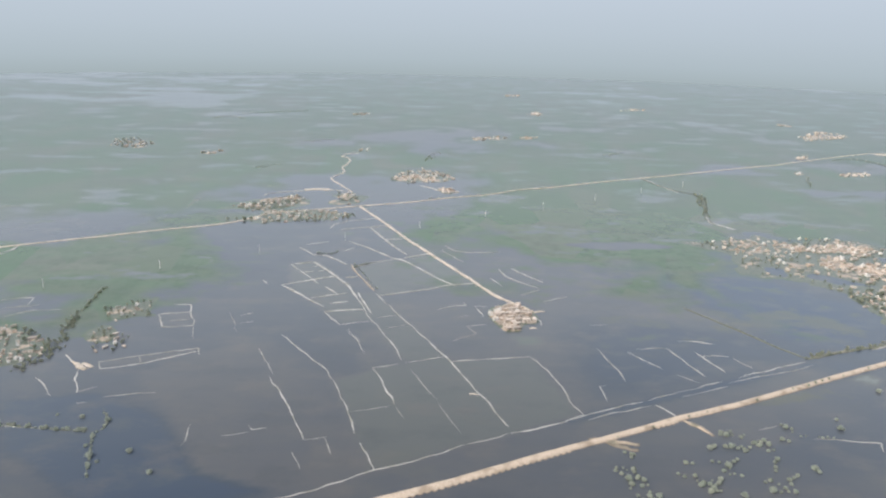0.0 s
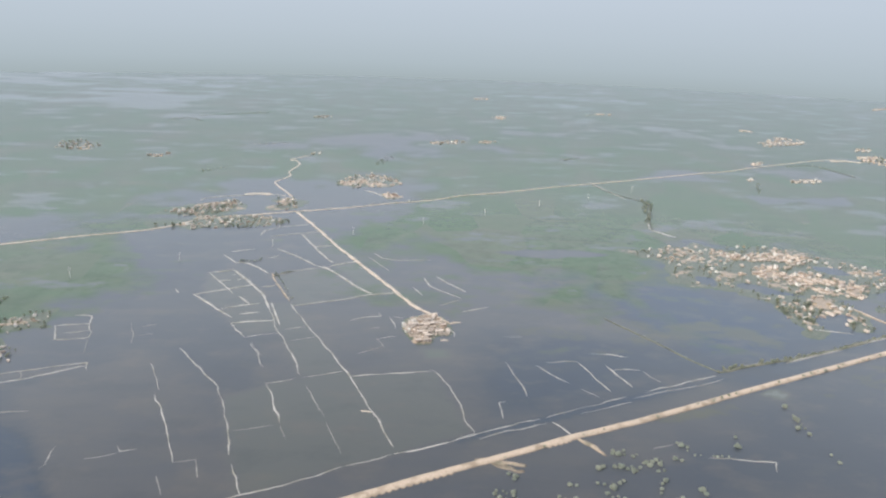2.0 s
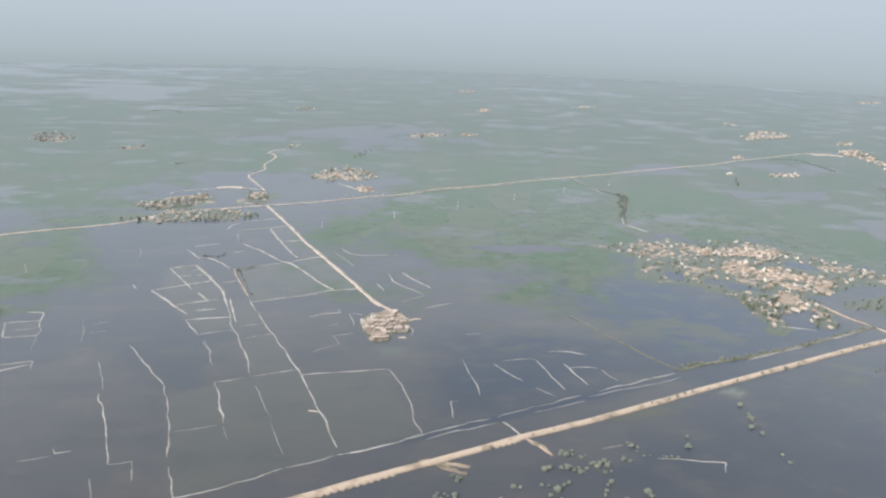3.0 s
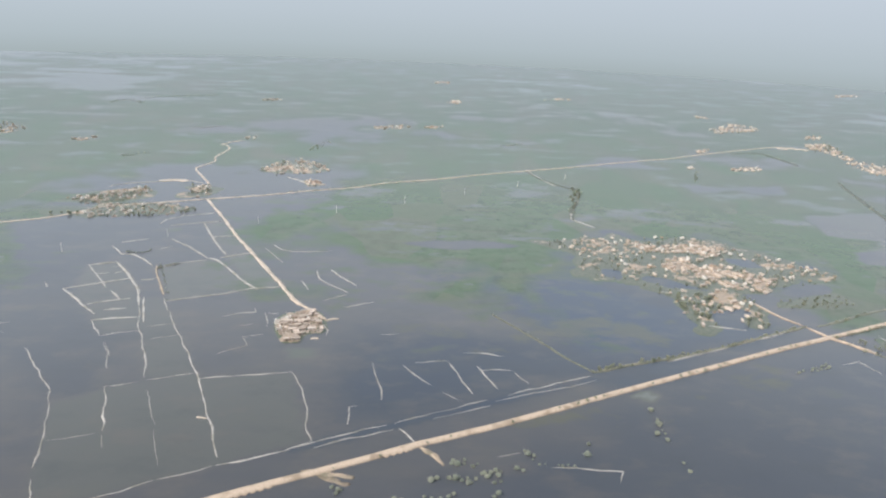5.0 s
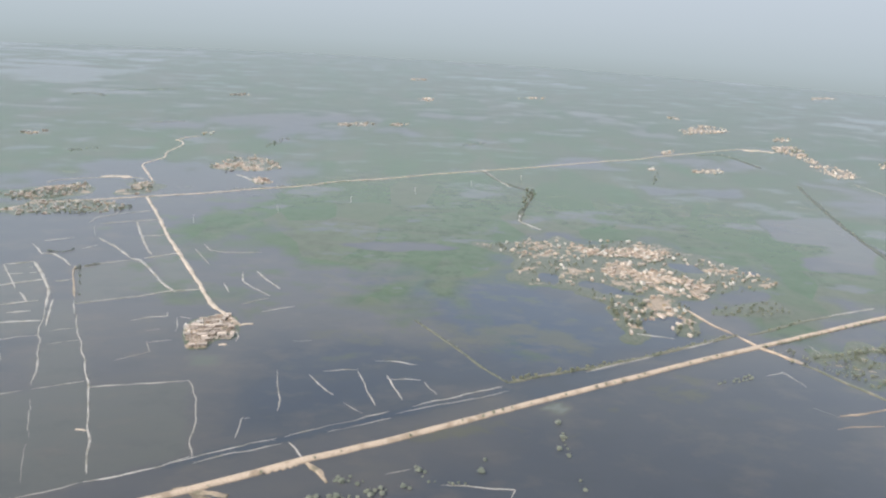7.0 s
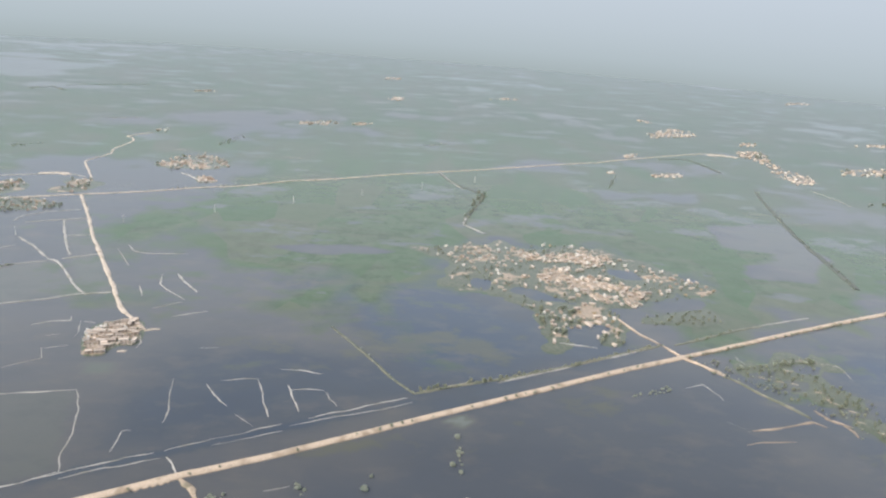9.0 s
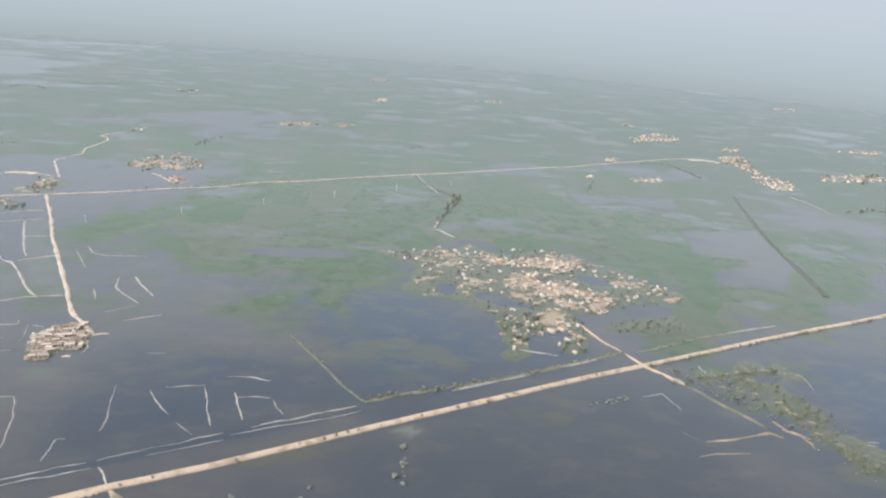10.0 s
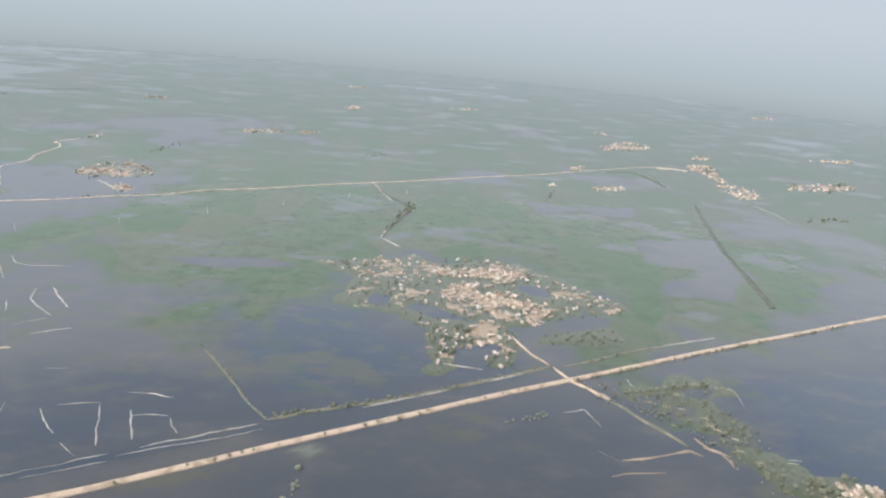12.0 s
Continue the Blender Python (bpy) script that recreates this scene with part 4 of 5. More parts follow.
HOUSES = [
    row_house(10.0, 4.4, 2, MUD_WALL, "flat-roofed mud-plastered village house with two doors"),
    row_house(14.0, 4.6, 3, MUD_WALL, "long flat-roofed mud house with a row of rooms"),
    row_house(7.0, 4.6, 1, BRICK_WALL, "small weathered brick house with a flat roof"),
    yard_house(MUD_WALL, 3, "mud house with a walled yard and a shed"),
    yard_house(BRICK_WALL, 5, "brick house with a walled yard and a shed"),
    white_house("whitewashed flat-roofed house with a stair room"),
    hut("mud hut under a straw thatched roof"),
    ruin(11.0, 5.0, 2, "flood-damaged mud house without a roof"),
    ruin(15.0, 6.0, 7, "long flood-damaged mud house without a roof"),
]
fresh = set(range(len(HOUSES)))
taken = []


def free_spot(x, y, room):
    for a, b, r in taken:
        if (a - x) ** 2 + (b - y) ** 2 < (0.5 * (r + room)) ** 2:
            return False
    taken.append((x, y, room))
    return True


def settle(pool, kind, x, y, turn, size=1.0, lift=0.0):
    """The first of a kind is the one that was built, later ones are copies; far ones are gathered to be joined."""
    m = pose(x, y, max(lift, land_z(x, y)), 0, 0, turn)
    ob, key = pool[kind], (id(pool), kind)
    if FAR and key in settled:
        crowd.setdefault(FAR[-1], []).append((ob, m @ Matrix.Diagonal((size, size, size, 1))))
        return
    if key in settled:
        ob = copy_thing(ob, m)
    else:
        settled.add(key)
        ob.matrix_basis = m
    ob.scale = (size, size, size)


def gather(name, label, category):
    """Joins what stands too far off to tell apart into one object."""
    verts, faces, slots, mats, at = [], [], [], [], 0
    for ob, m in crowd.pop(name, []):
        for child in ob.children_recursive:
            me = child.data
            co = np.empty(len(me.vertices) * 3)
            me.vertices.foreach_get("co", co)
            co = np.c_[co.reshape(-1, 3), np.ones(len(me.vertices))] @ np.array(m @ child.matrix_basis).T
            verts.append(co[:, :3])
            if me.materials[0] not in mats:
                mats.append(me.materials[0])
            faces += [tuple(v + at for v in p.vertices) for p in me.polygons]
            slots += [mats.index(me.materials[0])] * len(me.polygons)
            at += len(co)
    me = bpy.data.meshes.new(name)
    me.from_pydata(np.concatenate(verts).tolist(), [], faces)
    for mat in mats:
        me.materials.append(mat)
    me.polygons.foreach_set("material_index", np.array(slots, np.int32))
    tagged(new(name, me), label, category, "", "stuff")


FAR, crowd = [], {}
settled = set()


def scatter(ring, count, seed, keep):
    """Random places inside an outline at which keep(height, bareness) holds."""
    r = random.Random(seed)
    xs, ys = [p[0] for p in ring], [p[1] for p in ring]
    px = np.array([r.uniform(min(xs), max(xs)) for _ in range(count * 14)])
    py = np.array([r.uniform(min(ys), max(ys)) for _ in range(count * 14)])
    h, bare, _ = land(px, py)
    good = (inside(px, py, ring) > 0) & keep(h, bare)
    return list(zip(px[good].tolist(), py[good].tolist()))


def village(ring, count, seed, turn, kinds, room=9.0, wet=0.05, lean=12, square=0.5, size=(0.55, 0.85), bare=0.25):
    r, made = random.Random(seed), 0
    for x, y in scatter(ring, count, seed, lambda h, b: (h > wet) & (b > bare)):
        kind = r.choice(kinds)
        if made < count and free_spot(x, y, room + (4 if kind in (3, 4, 8) else 0)):
            side = 90 if r.random() < square else 0
            settle(HOUSES, kind, x, y, turn + side + r.uniform(-lean, lean), r.uniform(*size))
            made += 1


def hamlet(ring, turn, seed):
    """Rows of long low houses packed on one small mound, with lanes between."""
    r = random.Random(seed)
    cx, cy = (sum(p[k] for p in ring) / len(ring) for k in (0, 1))
    c, s = math.cos(radians(turn)), math.sin(radians(turn))
    for row in range(-8, 9):
        along_row = -34 + r.uniform(0, 4)
        while along_row < 36:
            kind = r.choice((0, 0, 1, 2, 2, 7, 7, 8, 5))
            size = r.uniform(0.5, 0.78)
            long = {0: 10, 1: 14, 2: 7, 5: 8, 7: 11, 8: 15}[kind] * size
            u, v = along_row + long / 2, row * 4.6 + r.uniform(-0.4, 0.4)
            x, y = cx + u * c - v * s, cy + u * s + v * c
            if float(inside(np.array([x]), np.array([y]), ring)[0]) > 1.0 and r.random() < 0.86 and free_spot(x, y, 3.6):
                settle(HOUSES, kind, x, y, turn + r.uniform(-7, 7) + (90 if r.random() < 0.15 else 0), size)
            along_row += long + r.uniform(0.8, 2.4)


MIXED = (0, 0, 0, 1, 1, 2, 3, 4, 5, 5, 6, 7, 7, 8)
CORE = (0, 0, 0, 1, 1, 3, 7, 7, 7, 8, 2, 4, 5, 5)
hamlet(HAMLET, 10, 11)
village(UPPER_YARDS, 74, 12, 20, CORE, 5.5, 0.0, 25, 0.5, (0.4, 0.62), 0.1)
village(MAIN_YARDS, 78, 36, 20, CORE, 6.5, 0.0, 25, 0.5, (0.42, 0.68), 0.1)
village(SHORE_YARDS, 8, 13, 5, MIXED, 7.0, -0.1, 25, 0.5, (0.45, 0.75), -1)
village([(459, 690), (465, 731), (490, 742), (512, 735), (508, 700), (480, 690)], 16, 37, 5, MIXED, 6.0, -0.4, 40, 0.5, (0.35, 0.55), -1)
village([(536, 728), (556, 740), (560, 730), (546, 704), (530, 662), (515, 662), (525, 690)], 9, 38, 5, MIXED, 7.0, -0.3, 25, 0.5, (0.4, 0.65), -1)
village([(600, 920), (637, 890), (660, 871), (682, 852), (699, 814), (650, 812), (622, 838), (622, 880), (590, 885)], 26, 39, 10, MIXED, 7.5, -0.3, 30, 0.3, (0.38, 0.6), -1)
village([(380, 905), (410, 945), (465, 945), (480, 890), (440, 830), (400, 850)], 42, 40, 10, MIXED, 7.0, -0.1, 40, 0.5, (0.34, 0.55), -1)
village(BIG_VILLAGE, 46, 14, 10, MIXED, 8.5, -0.05, 40, 0.5, (0.34, 0.58), -1)
village([(-438, 589), (-408, 591), (-355, 563), (-339, 536), (-354, 519), (-384, 507)], 55, 20, 30, CORE, 5.5, 0.0, 25, 0.5, (0.3, 0.52), -1)
village([(-341, 637), (-303, 663), (-288, 619), (-320, 604)], 9, 21, 30, MIXED, 9.0, -0.3, 25, 0.5, (0.28, 0.5), -1)
village([(-328, 577), (-319, 597), (-284, 568), (-279, 545), (-303, 538)], 10, 22, 30, MIXED, 8.0, -0.3, 25, 0.5, (0.28, 0.5), -1)
village([(729, 508), (763, 510), (789, 504), (775, 485), (728, 483)], 16, 23, 0, CORE, 7.0, 0.0, 15, 0.5, (0.4, 0.65))
village(TREE_BELT, 4, 24, 0, MIXED, 16.0, 0.05, 40, 0.5, (0.35, 0.5))
FAR.append("far_houses")
village([(-103, 1298), (-90, 1356), (-46, 1405), (3, 1357), (18, 1315), (-17, 1280), (-69, 1268)], 60, 15, 30, CORE, 6.5, 0.0, 20, 0.5, (0.4, 0.7), -1)
village([(-28, 1243), (4, 1227), (28, 1194), (2, 1190)], 7, 16, 30, MIXED, 9.0, 0.0, 20)
village([(-340, 1062), (-298, 1093), (-255, 1147), (-233, 1114), (-256, 1053), (-301, 1033)], 48, 17, 25, MIXED, 8.5, -0.05, 25, 0.5, (0.35, 0.65), -1)
village([(-286, 988), (-270, 1032), (-196, 1044), (-146, 1039), (-133, 1011), (-172, 983), (-266, 964)], 42, 18, 25, MIXED, 8.5, -0.05, 25, 0.5, (0.35, 0.65), -1)
village([(-173, 1090), (-185, 1160), (-163, 1176), (-135, 1096)], 10, 19, 25, MIXED, 9.0, 0.0, 25, 0.5, (0.4, 0.7), 0.1)
village([(1056, 2074), (1161, 2172), (1225, 2151), (1209, 2066), (1039, 1975)], 60, 25, 20, CORE, 11.0, 0.0, 25, 0.5, (0.45, 0.75), 0.1)
village([(1218, 1836), (1296, 1851), (1248, 1696), (1213, 1684), (1200, 1765)], 55, 26, 20, CORE, 10.0, 0.0, 25, 0.5, (0.45, 0.75), 0.1)
village([(1213, 1690), (1248, 1696), (1241, 1615), (1254, 1552), (1225, 1467), (1172, 1452), (1166, 1525)], 40, 27, 40, CORE, 9.0, 0.0, 25, 0.5, (0.45, 0.75), 0.1)
village([(851, 1469), (934, 1495), (910, 1447), (846, 1438)], 12, 28, 20, MIXED, 10.0, 0.0, 25, 0.5, (0.45, 0.75), 0.1)
village([(1399, 1653), (1522, 1704), (1600, 1729), (1583, 1663), (1488, 1611), (1364, 1596)], 34, 29, 20, MIXED, 12.0, 0.0, 25, 0.5, (0.45, 0.75), 0.1)
village([(-784, 1583), (-814, 1679), (-774, 1707), (-699, 1634), (-710, 1575)], 22, 59, 20, MIXED, 10.0, 0.0, 25, 0.5, (0.45, 0.75), -1)
village([(-556, 1539), (-512, 1566), (-488, 1516), (-531, 1511)], 12, 30, 20, MIXED, 10.0, 0.0, 25, 0.5, (0.45, 0.75), 0.1)
village([(64, 1857), (180, 1913), (175, 1835), (74, 1823)], 16, 31, 20, MIXED, 12.0, 0.0, 25, 0.5, (0.45, 0.75), 0.1)
village([(-213, 1607), (-185, 1693), (-179, 1617)], 8, 32, 20, MIXED, 10.0, 0.0, 25, 0.5, (0.45, 0.75), 0.1)
village([(761, 1470), (781, 1474), (774, 1456), (755, 1452)], 4, 33, 10, MIXED, 9.0, 0.0, 25, 0.5, (0.45, 0.75), 0.1)
village([(863, 1682), (908, 1708), (884, 1652), (857, 1646)], 9, 34, 10, CORE, 10.0, 0.0, 25, 0.5, (0.45, 0.75), 0.1)
village([(1308, 1984), (1370, 2020), (1331, 1945), (1279, 1931)], 16, 35, 10, MIXED, 11.0, 0.0, 25, 0.5, (0.45, 0.75), 0.1)
for n, (ring, count) in enumerate(FAR_HAMLETS):
    village(ring, count, 110 + n, 15, CORE, 8.0, 0.0, 25, 0.5, (0.45, 0.75), -1)
gather("far_houses", "far-off villages of small mud houses", "houses")
FAR.clear()


# ---- trees and bushes ----
def limb(bm, a, b, ra, rb, sides=6):
    a, b = Vector(a), Vector(b)
    d = (b - a).normalized()
    u = d.orthogonal().normalized()
    v = d.cross(u)
    rings = [[bm.verts.new(p + (u * math.cos(t) + v * math.sin(t)) * r) for t in np.linspace(0, 2 * math.pi, sides + 1)[:-1]] for p, r in ((a, ra), (b, rb))]
    for k in range(sides):
        bm.faces.new((rings[0][k], rings[0][(k + 1) % sides], rings[1][(k + 1) % sides], rings[1][k])).smooth = True
    bm.faces.new(rings[1])


def tree(name, label, category, group, high, wide, stem, lobes, leaves, leaf, material, seed, flat=0.8, spread=(0.12, 0.36), puff=(0.2, 0.32)):
    """A tapered trunk that forks into limbs, and a crown of loose sprays of leaves in uneven lobes."""
    r = random.Random(seed)
    top = tagged(new(name), label, category, group)
    bm = bmesh.new()
    bend = Vector((r.uniform(-0.3, 0.3), r.uniform(-0.3, 0.3), stem))
    limb(bm, (0, 0, -0.8), bend, 0.045 * high, 0.03 * high)
    hearts = []
    for k in range(lobes):
        a, far = 2 * math.pi * (k + r.random() * 0.6) / lobes, wide * r.uniform(*spread)
        c = Vector((math.cos(a) * far, math.sin(a) * far, stem + (high - stem) * r.uniform(0.12, 0.7)))
        hearts.append((c, r.uniform(*puff) * wide))
        if k % 2 == 0:
            limb(bm, bend, c, 0.02 * high, 0.008 * high, 5)
    part("trunk", bm, BARK, top)
    bm = bmesh.new()
    for k in range(leaves):
        c, size = hearts[k % lobes]
        n = Vector((r.gauss(0, 1), r.gauss(0, 1), r.gauss(0.25, 0.8))).normalized()
        p = c + Vector((n.x, n.y, n.z * flat)) * size * r.uniform(0.45, 1.08)
        u = (n + Vector((r.gauss(0, 0.5), r.gauss(0, 0.5), r.gauss(0, 0.5)))).orthogonal().normalized()
        v = n.cross(u).normalized()
        s = leaf * r.uniform(0.6, 1.3)
        bow = n * s * 0.25
        pts = [bm.verts.new(p + u * (s * a) + v * (s * b) + bow * q) for a, b, q in ((-1, -0.5, -1), (0, -0.9, 0.4), (1, -0.3, -1), (0.8, 0.7, -0.6), (-0.5, 0.9, -0.8))]
        bm.faces.new(pts)
    part("crown", bm, material, top)
    return top


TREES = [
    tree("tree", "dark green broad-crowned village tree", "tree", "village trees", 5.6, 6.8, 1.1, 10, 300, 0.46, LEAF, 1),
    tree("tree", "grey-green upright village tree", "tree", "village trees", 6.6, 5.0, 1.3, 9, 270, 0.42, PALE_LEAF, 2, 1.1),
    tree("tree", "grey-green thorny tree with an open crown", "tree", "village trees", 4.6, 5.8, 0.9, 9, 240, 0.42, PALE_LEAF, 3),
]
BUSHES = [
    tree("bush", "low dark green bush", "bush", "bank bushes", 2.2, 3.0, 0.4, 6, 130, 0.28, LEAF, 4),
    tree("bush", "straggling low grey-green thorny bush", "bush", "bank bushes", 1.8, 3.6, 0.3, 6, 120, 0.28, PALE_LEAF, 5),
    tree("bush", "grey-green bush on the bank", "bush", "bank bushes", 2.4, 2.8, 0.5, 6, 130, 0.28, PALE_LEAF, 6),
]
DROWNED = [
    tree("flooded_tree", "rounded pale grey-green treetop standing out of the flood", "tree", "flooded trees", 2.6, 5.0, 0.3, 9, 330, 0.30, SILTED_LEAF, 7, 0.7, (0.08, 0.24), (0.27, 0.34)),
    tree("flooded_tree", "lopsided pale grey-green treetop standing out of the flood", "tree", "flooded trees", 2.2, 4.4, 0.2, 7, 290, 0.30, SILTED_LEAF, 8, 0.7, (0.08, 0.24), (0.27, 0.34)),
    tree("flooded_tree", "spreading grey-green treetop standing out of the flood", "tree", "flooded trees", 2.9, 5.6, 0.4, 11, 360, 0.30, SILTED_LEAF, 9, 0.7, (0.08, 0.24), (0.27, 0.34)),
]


def grove(pool, ring, count, seed, room=3.5, size=(0.7, 1.2), keep=lambda h, b: (h > -0.03) & (b < 0.55)):
    r, made = random.Random(seed), 0
    for x, y in scatter(ring, count, seed, keep):
        if made < count and free_spot(x, y, room):
            settle(pool, r.randrange(len(pool)), x, y, r.uniform(0, 360), r.uniform(*size))
            made += 1


def hedge(pool, points, gap, seed, aside=(0, 2), skip=0.2, size=(0.6, 1.2), lift=0.0):
    """Bushes strung along a line, with gaps."""
    r = random.Random(seed)
    for p in smooth_line(points, gap):
        if r.random() < skip:
            continue
        x, y = p.x + r.uniform(-1, 1) * aside[1] + aside[0], p.y + r.uniform(-1, 1) * aside[1] - aside[0] * 2
        settle(pool, r.randrange(len(pool)), x, y, r.uniform(0, 360), r.uniform(*size), lift)


grove(TREES, BIG_VILLAGE, 80, 41, 3.0, (0.28, 0.62))
grove(TREES, UPPER_YARDS, 20, 42, 2.4, (0.28, 0.5), lambda h, b: h > 0)
grove(TREES, MAIN_YARDS, 20, 58, 2.4, (0.28, 0.5), lambda h, b: h > 0)
grove(TREES, [(459, 685), (470, 742), (556, 740), (540, 668), (519, 661)], 30, 43, 3.5, (0.5, 0.9))
grove(TREES, TREE_BELT, 50, 51, 3.0, (0.3, 0.65), lambda h, b: h > -0.2)
grove(DROWNED, TREE_BELT, 80, 88, 2.4, (0.22, 0.45), lambda h, b: h > -0.3)
grove(BUSHES, TREE_BELT, 90, 52, 1.8, (0.6, 1.2), lambda h, b: h > -0.2)
grove(TREES, [(729, 508), (763, 510), (789, 504), (775, 485), (728, 483)], 14, 53, 4.0, (0.6, 1.0), lambda h, b: h > 0)
hedge(BUSHES, [(120, 425), (150, 439), (182, 455), (206, 465), (238, 479), (299, 508), (340, 528), (384, 549), (448, 579), (520, 613), (586, 642)], 8.0, 61, (0.7, 1.2), 0.5, (0.5, 1.0), 1.1)
hedge(BUSHES, [(590, 644), (656, 673), (723, 703), (806, 739), (896, 776), (956, 802)], 5.0, 62, (1.4, 1.2), 0.3, (0.6, 1.2), 0.3)
hedge(BUSHES, [(334, 563), (355, 572), (378, 581), (424, 596), (476, 619), (521, 641), (577, 667)], 3.6, 63, (0, 1.6), 0.25, (0.5, 1.2), 0.3)
hedge(TREES, [(340, 567), (355, 574), (378, 583), (404, 590), (431, 602)], 5.0, 65, (0, 1.8), 0.25, (0.45, 0.75), 0.2)
hedge(BUSHES, [(614, 679), (640, 693), (665, 706)], 5.0, 66, (0, 2.0), 0.3, (0.6, 1.2), 0.2)
hedge(BUSHES, [(-367, 691), (-363, 659), (-361, 636), (-361, 615)], 2.2, 68, (0, 2.2), 0.1, (0.5, 1.1))
hedge(DROWNED, [(-314, 425), (-292, 421), (-271, 419), (-250, 418)], 5.0, 69, (0, 1.5), 0.3, (0.4, 0.9))
hedge(BUSHES, [(-162, 832), (-142, 830), (-136, 839)], 2.6, 76, (0, 1.4), 0.1, (0.5, 1.0))
hedge(BUSHES, [(-106, 782), (-100, 788), (-89, 796)], 2.6, 77, (0, 1.4), 0.1, (0.5, 1.0))
hedge(BUSHES, [(-107, 790), (-97, 766), (-86, 742), (-76, 715), (-66, 692)], 4.5, 78, (0, 1.4), 0.3, (0.4, 0.8))
hedge(DROWNED, [(517, 571), (531, 574), (541, 577), (553, 583)], 4.0, 79, (0, 1.5), 0.1, (0.4, 0.7))
hedge(DROWNED, [(519, 571), (536, 579), (555, 588)], 4.0, 80, (0, 1.5), 0.1, (0.4, 0.7))
hedge(DROWNED, [(365, 505), (364, 488), (364, 473), (363, 465)], 5.0, 81, (0, 1.0), 0.2, (0.4, 0.9))
hedge(DROWNED, [(266, 436), (277, 435), (290, 434)], 3.0, 94, (0, 1.2), 0.1, (0.35, 0.6))
hedge(DROWNED, [(637, 625), (663, 632), (693, 641), (718, 643)], 4.0, 82, (0, 1.5), 0.1, (0.5, 0.9))
FAR.append("far_trees")
grove(BUSHES, TREE_ISLE, 40, 57, 2.4, (0.6, 1.2), lambda h, b: h > -0.1)
grove(BUSHES, BIG_VILLAGE, 120, 44, 2.5, (0.6, 1.1), lambda h, b: h > -0.1)
hedge(BUSHES, [(259, 677), (279, 648), (303, 610), (314, 590), (334, 563)], 4.0, 64, (0, 1.2), 0.45, (0.25, 0.5), 0.2)
hedge(DROWNED, [(-313, 423), (-291, 421), (-270, 419), (-246, 418)], 3.0, 85, (0, 1.2), 0.15, (0.35, 0.6))
hedge(DROWNED, [(-242, 415), (-234, 394), (-228, 379), (-223, 367)], 3.0, 86, (0, 1.0), 0.2, (0.3, 0.55))
hedge(DROWNED, [(-252, 449), (-239, 428), (-240, 417)], 3.5, 87, (0, 1.0), 0.3, (0.3, 0.5))
grove(TREES, [(-438, 589), (-408, 591), (-355, 563), (-339, 536), (-354, 519), (-384, 507)], 40, 48, 4.0, (0.4, 0.8), lambda h, b: h > -0.1)
grove(TREES, [(-341, 637), (-303, 663), (-288, 619), (-320, 604)], 16, 49, 4.0, (0.35, 0.65), lambda h, b: h > -0.4)
grove(TREES, [(-328, 577), (-319, 597), (-284, 568), (-279, 545), (-303, 538)], 16, 50, 4.0, (0.3, 0.6), lambda h, b: h > -0.4)
hedge(BUSHES, [(-361, 615), (-348, 576), (-338, 547), (-344, 519), (-351, 499)], 1.3, 67, (0, 6.0), 0.1, (0.5, 1.2))
grove(TREES, [(-340, 1062), (-298, 1093), (-255, 1147), (-233, 1114), (-256, 1053), (-301, 1033)], 60, 45, 3.0, (0.3, 0.6), lambda h, b: h > -0.3)
grove(TREES, [(-286, 988), (-270, 1032), (-196, 1044), (-146, 1039), (-133, 1011), (-172, 983), (-266, 964)], 60, 46, 3.0, (0.3, 0.6), lambda h, b: h > -0.3)
grove(TREES, [(-173, 1090), (-185, 1160), (-163, 1176), (-135, 1096)], 12, 47, 4.5, (0.5, 0.9))
grove(TREES, [(-103, 1298), (-90, 1356), (-46, 1405), (3, 1357), (18, 1315), (-17, 1280), (-69, 1268)], 8, 54, 5.0, (0.6, 1.0), lambda h, b: h > 0)
grove(TREES, [(-784, 1583), (-814, 1679), (-774, 1707), (-699, 1634), (-710, 1575)], 26, 89, 6.0, (0.4, 0.8))
hedge(BUSHES, [(1236, 1300), (1307, 1340), (1323, 1322)], 4.0, 90, (0, 9.0), 0.1, (0.8, 1.4))
grove(TREES, [(1218, 1836), (1296, 1851), (1248, 1696), (1213, 1684), (1200, 1765)], 14, 55, 6.0)
grove(TREES, [(1399, 1653), (1522, 1704), (1600, 1729), (1583, 1663), (1488, 1611), (1364, 1596)], 14, 56, 6.0)
hedge(BUSHES, [(468, 1240), (466, 1215), (448, 1150)], 1.6, 70, (0, 8.0), 0.1, (0.6, 1.2))
hedge(BUSHES, [(448, 1150), (432, 1095), (424, 1071)], 2.6, 91, (0, 5.5), 0.2, (0.5, 1.0))
hedge(BUSHES, [(940, 1655), (1009, 1670), (1029, 1622), (1037, 1528)], 8.0, 71, (0, 7.0), 0.3, (0.5, 1.0))
hedge(BUSHES, [(1031, 1367), (986, 1219), (950, 1091), (932, 1016), (913, 921), (896, 843)], 8.0, 72, (0, 5.0), 0.5, (0.4, 0.9))
hedge(BUSHES, [(721, 1324), (748, 1385), (766, 1428)], 6.0, 73, (0, 4.0), 0.1, (0.5, 1.0))
hedge(BUSHES, [(-56, 1127), (8, 1160), (77, 1192), (150, 1226), (208, 1266)], 8.0, 74, (0, 4.0), 0.4, (0.5, 1.0))
grove(BUSHES, [(-340, 1062), (-298, 1093), (-255, 1147), (-233, 1114), (-256, 1053), (-301, 1033)], 45, 92, 2.2, (0.5, 1.0), lambda h, b: h > -0.3)
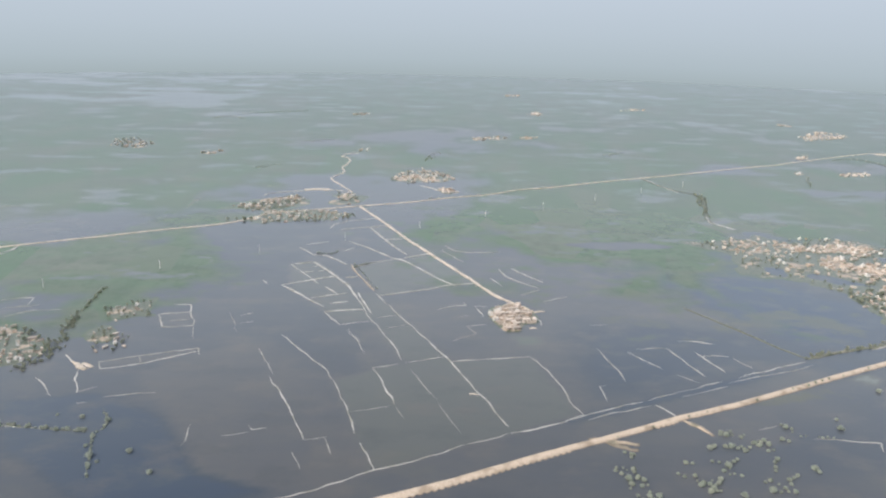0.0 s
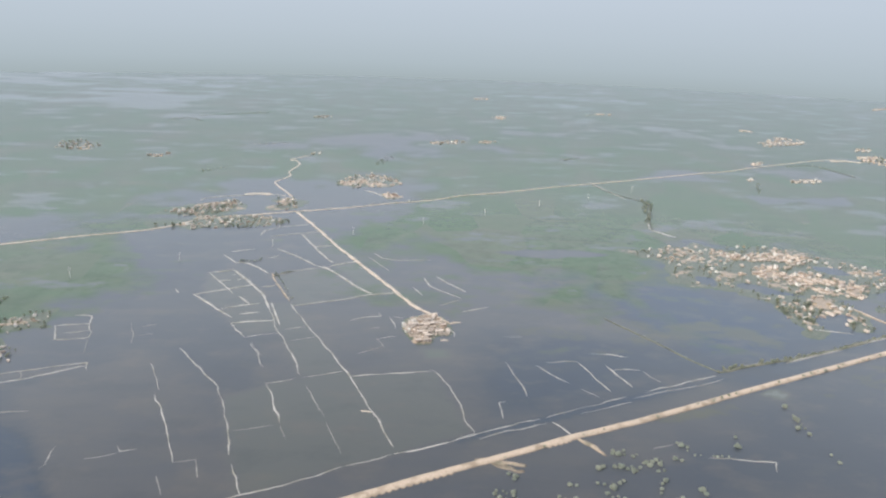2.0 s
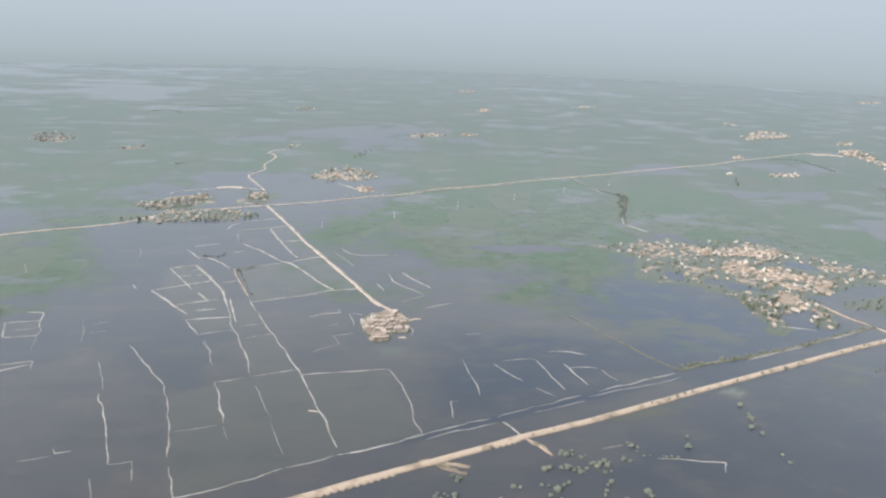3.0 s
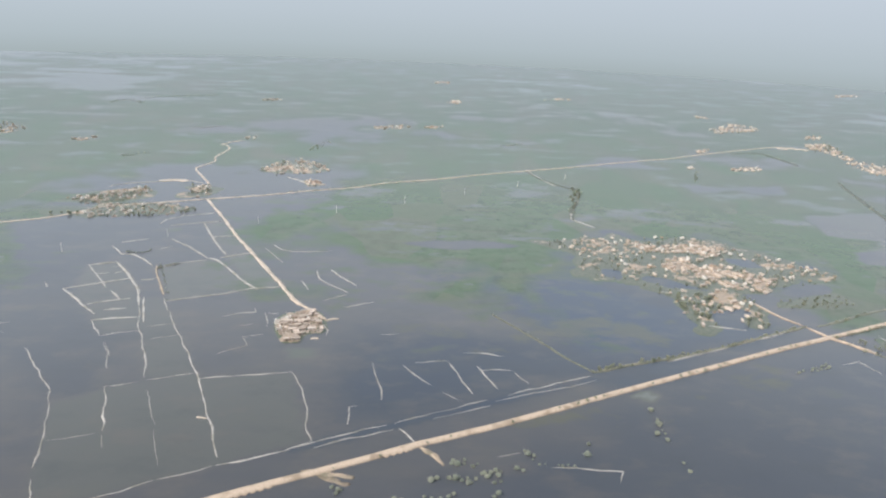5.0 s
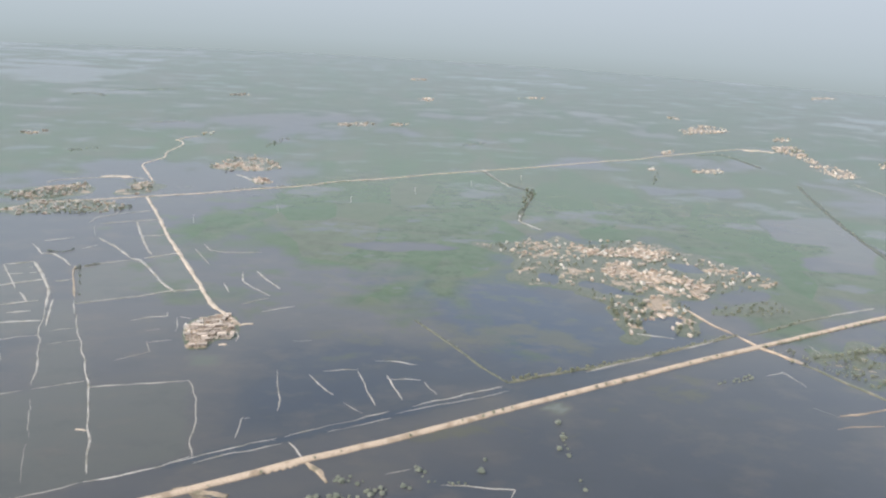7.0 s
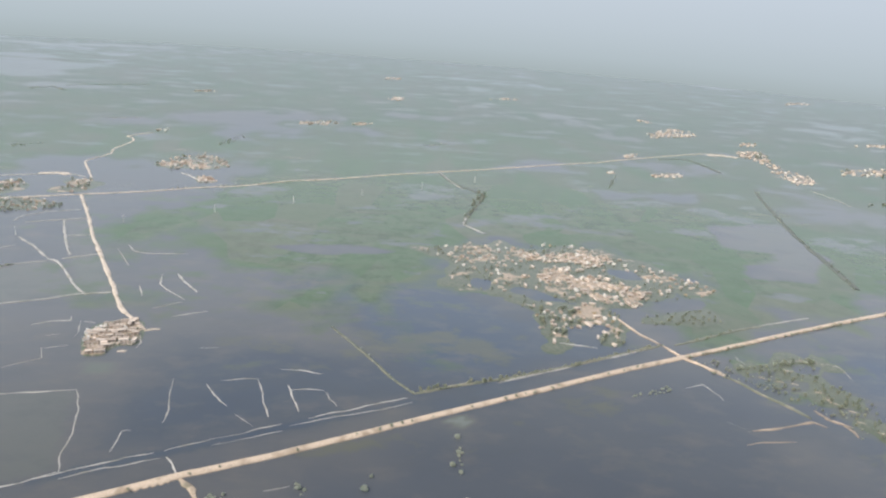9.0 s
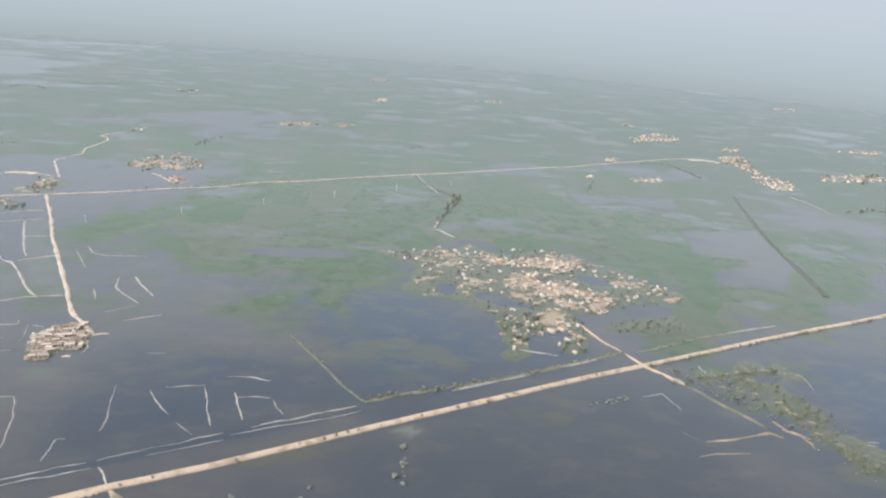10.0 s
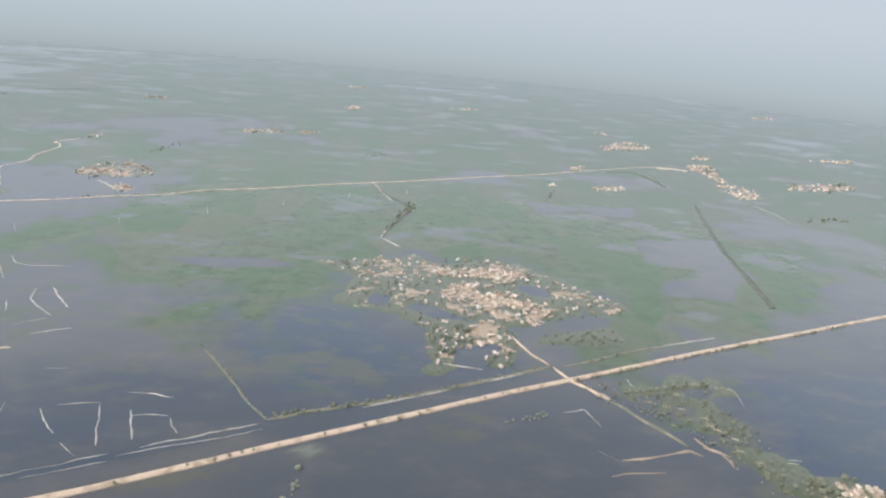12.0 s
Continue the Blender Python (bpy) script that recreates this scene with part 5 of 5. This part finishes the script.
grove(BUSHES, [(-286, 988), (-270, 1032), (-196, 1044), (-146, 1039), (-133, 1011), (-172, 983), (-266, 964)], 45, 93, 2.2, (0.5, 1.0), lambda h, b: h > -0.3)
hedge(TREES, [(-321, 983), (-302, 975), (-293, 987)], 7.0, 75, (0, 5.0), 0.2, (0.6, 1.0))
for n, belt in enumerate([
        [(-680, 2246), (-587, 2330), (-487, 2402)], [(-39, 1504), (-31, 1560), (-16, 1615)], [(-362, 1726), (-291, 1767)],
        [(-724, 2134), (-696, 2201), (-633, 2145)], [(-391, 1375), (-351, 1411)], [(384, 1636), (437, 1679)]]):
    hedge(BUSHES, belt, 3.0, 100 + n, (0, 9.0), 0.15, (0.45, 0.9))
gather("far_trees", "dark trees and scrub round far-off villages", "trees")
FAR.clear()
for k, (x, y) in enumerate([(120, 391), (122, 385), (125, 379), (133, 403), (131, 390), (130, 409), (132, 382), (126, 374), (132, 372), (135, 378), (127, 363), (134, 362), (140, 362), (206, 435), (210, 434), (215, 439), (220, 432), (208, 419), (212, 417), (216, 416), (221, 419), (227, 425), (229, 422), (235, 428), (236, 423), (237, 417), (249, 430), (259, 446), (263, 445), (192, 417), (192, 400), (192, 391), (197, 396), (206, 404), (169, 399), (163, 383), (170, 384), (171, 375), (177, 376), (178, 372), (181, 376), (186, 381), (175, 368), (202, 386), (195, 365), (227, 392), (219, 382), (216, 371), (225, 374), (232, 383), (236, 385), (230, 370), (255, 396), (256, 392), (234, 405)] + [(-280, 438), (-260, 435), (-208, 395), (-224, 383), (-240, 432), (-224, 369), (-228, 379), (-232, 389), (-240, 400), (-241, 412), (-239, 425), (-263, 420), (-254, 419), (-279, 421), (-292, 422), (-304, 425), (-185, 373)] + [(358, 473), (366, 487), (364, 505), (365, 439), (366, 430), (300, 446), (304, 459)]):
    settle(DROWNED, k % 3, x, y, 77 * k % 360, 0.6 + 0.13 * ((k * 7) % 5))
for k, (x, y) in enumerate([(120, 391), (122, 385), (125, 379), (133, 403), (131, 390), (130, 409), (132, 382), (126, 374), (132, 372), (135, 378), (127, 363), (134, 362), (140, 362), (206, 435), (210, 434), (215, 439), (220, 432), (208, 419), (212, 417), (216, 416), (221, 419), (227, 425), (229, 422), (235, 428), (236, 423), (237, 417), (249, 430), (259, 446), (263, 445), (192, 417), (192, 400), (192, 391), (197, 396), (206, 404), (169, 399), (163, 383), (170, 384), (171, 375), (177, 376), (178, 372), (181, 376), (186, 381), (175, 368), (202, 386), (195, 365), (227, 392), (219, 382), (216, 371), (225, 374), (232, 383), (236, 385), (230, 370), (255, 396), (256, 392), (234, 405)]):
    turn = 2.4 * k
    settle(DROWNED, k % 3, x + 4.5 * math.cos(turn), y + 4.5 * math.sin(turn), 51 * k % 360, 0.42 + 0.12 * ((k * 3) % 4))


# ---- power line ----
def make_pole():
    pole = tagged(new("power_pole"), "white concrete power pole with a steel cross arm", "power pole", "power line poles")
    bm = bmesh.new()
    limb(bm, (0, 0, -1), (0, 0, 11), 0.32, 0.2, 8)
    part("pole", bm, CONCRETE, pole)
    arm = part("cross_arm", block(-1.1, -0.08, 9.9, 1.1, 0.08, 10.1), STEEL, pole)
    for x in (-1.0, 0.0, 1.0):
        bm = bmesh.new()
        limb(bm, (x, 0, 10.1 if x else 11.0), (x, 0, 10.5 if x else 11.4), 0.09, 0.06, 6)
        part("insulator", bm, WHITE_WALL, arm if x else pole)
    return pole


POLES = [make_pole()]
for k in range(10):
    settle(POLES, 0, -432 + 99.3 * k, 688 + 68.1 * k, 34)
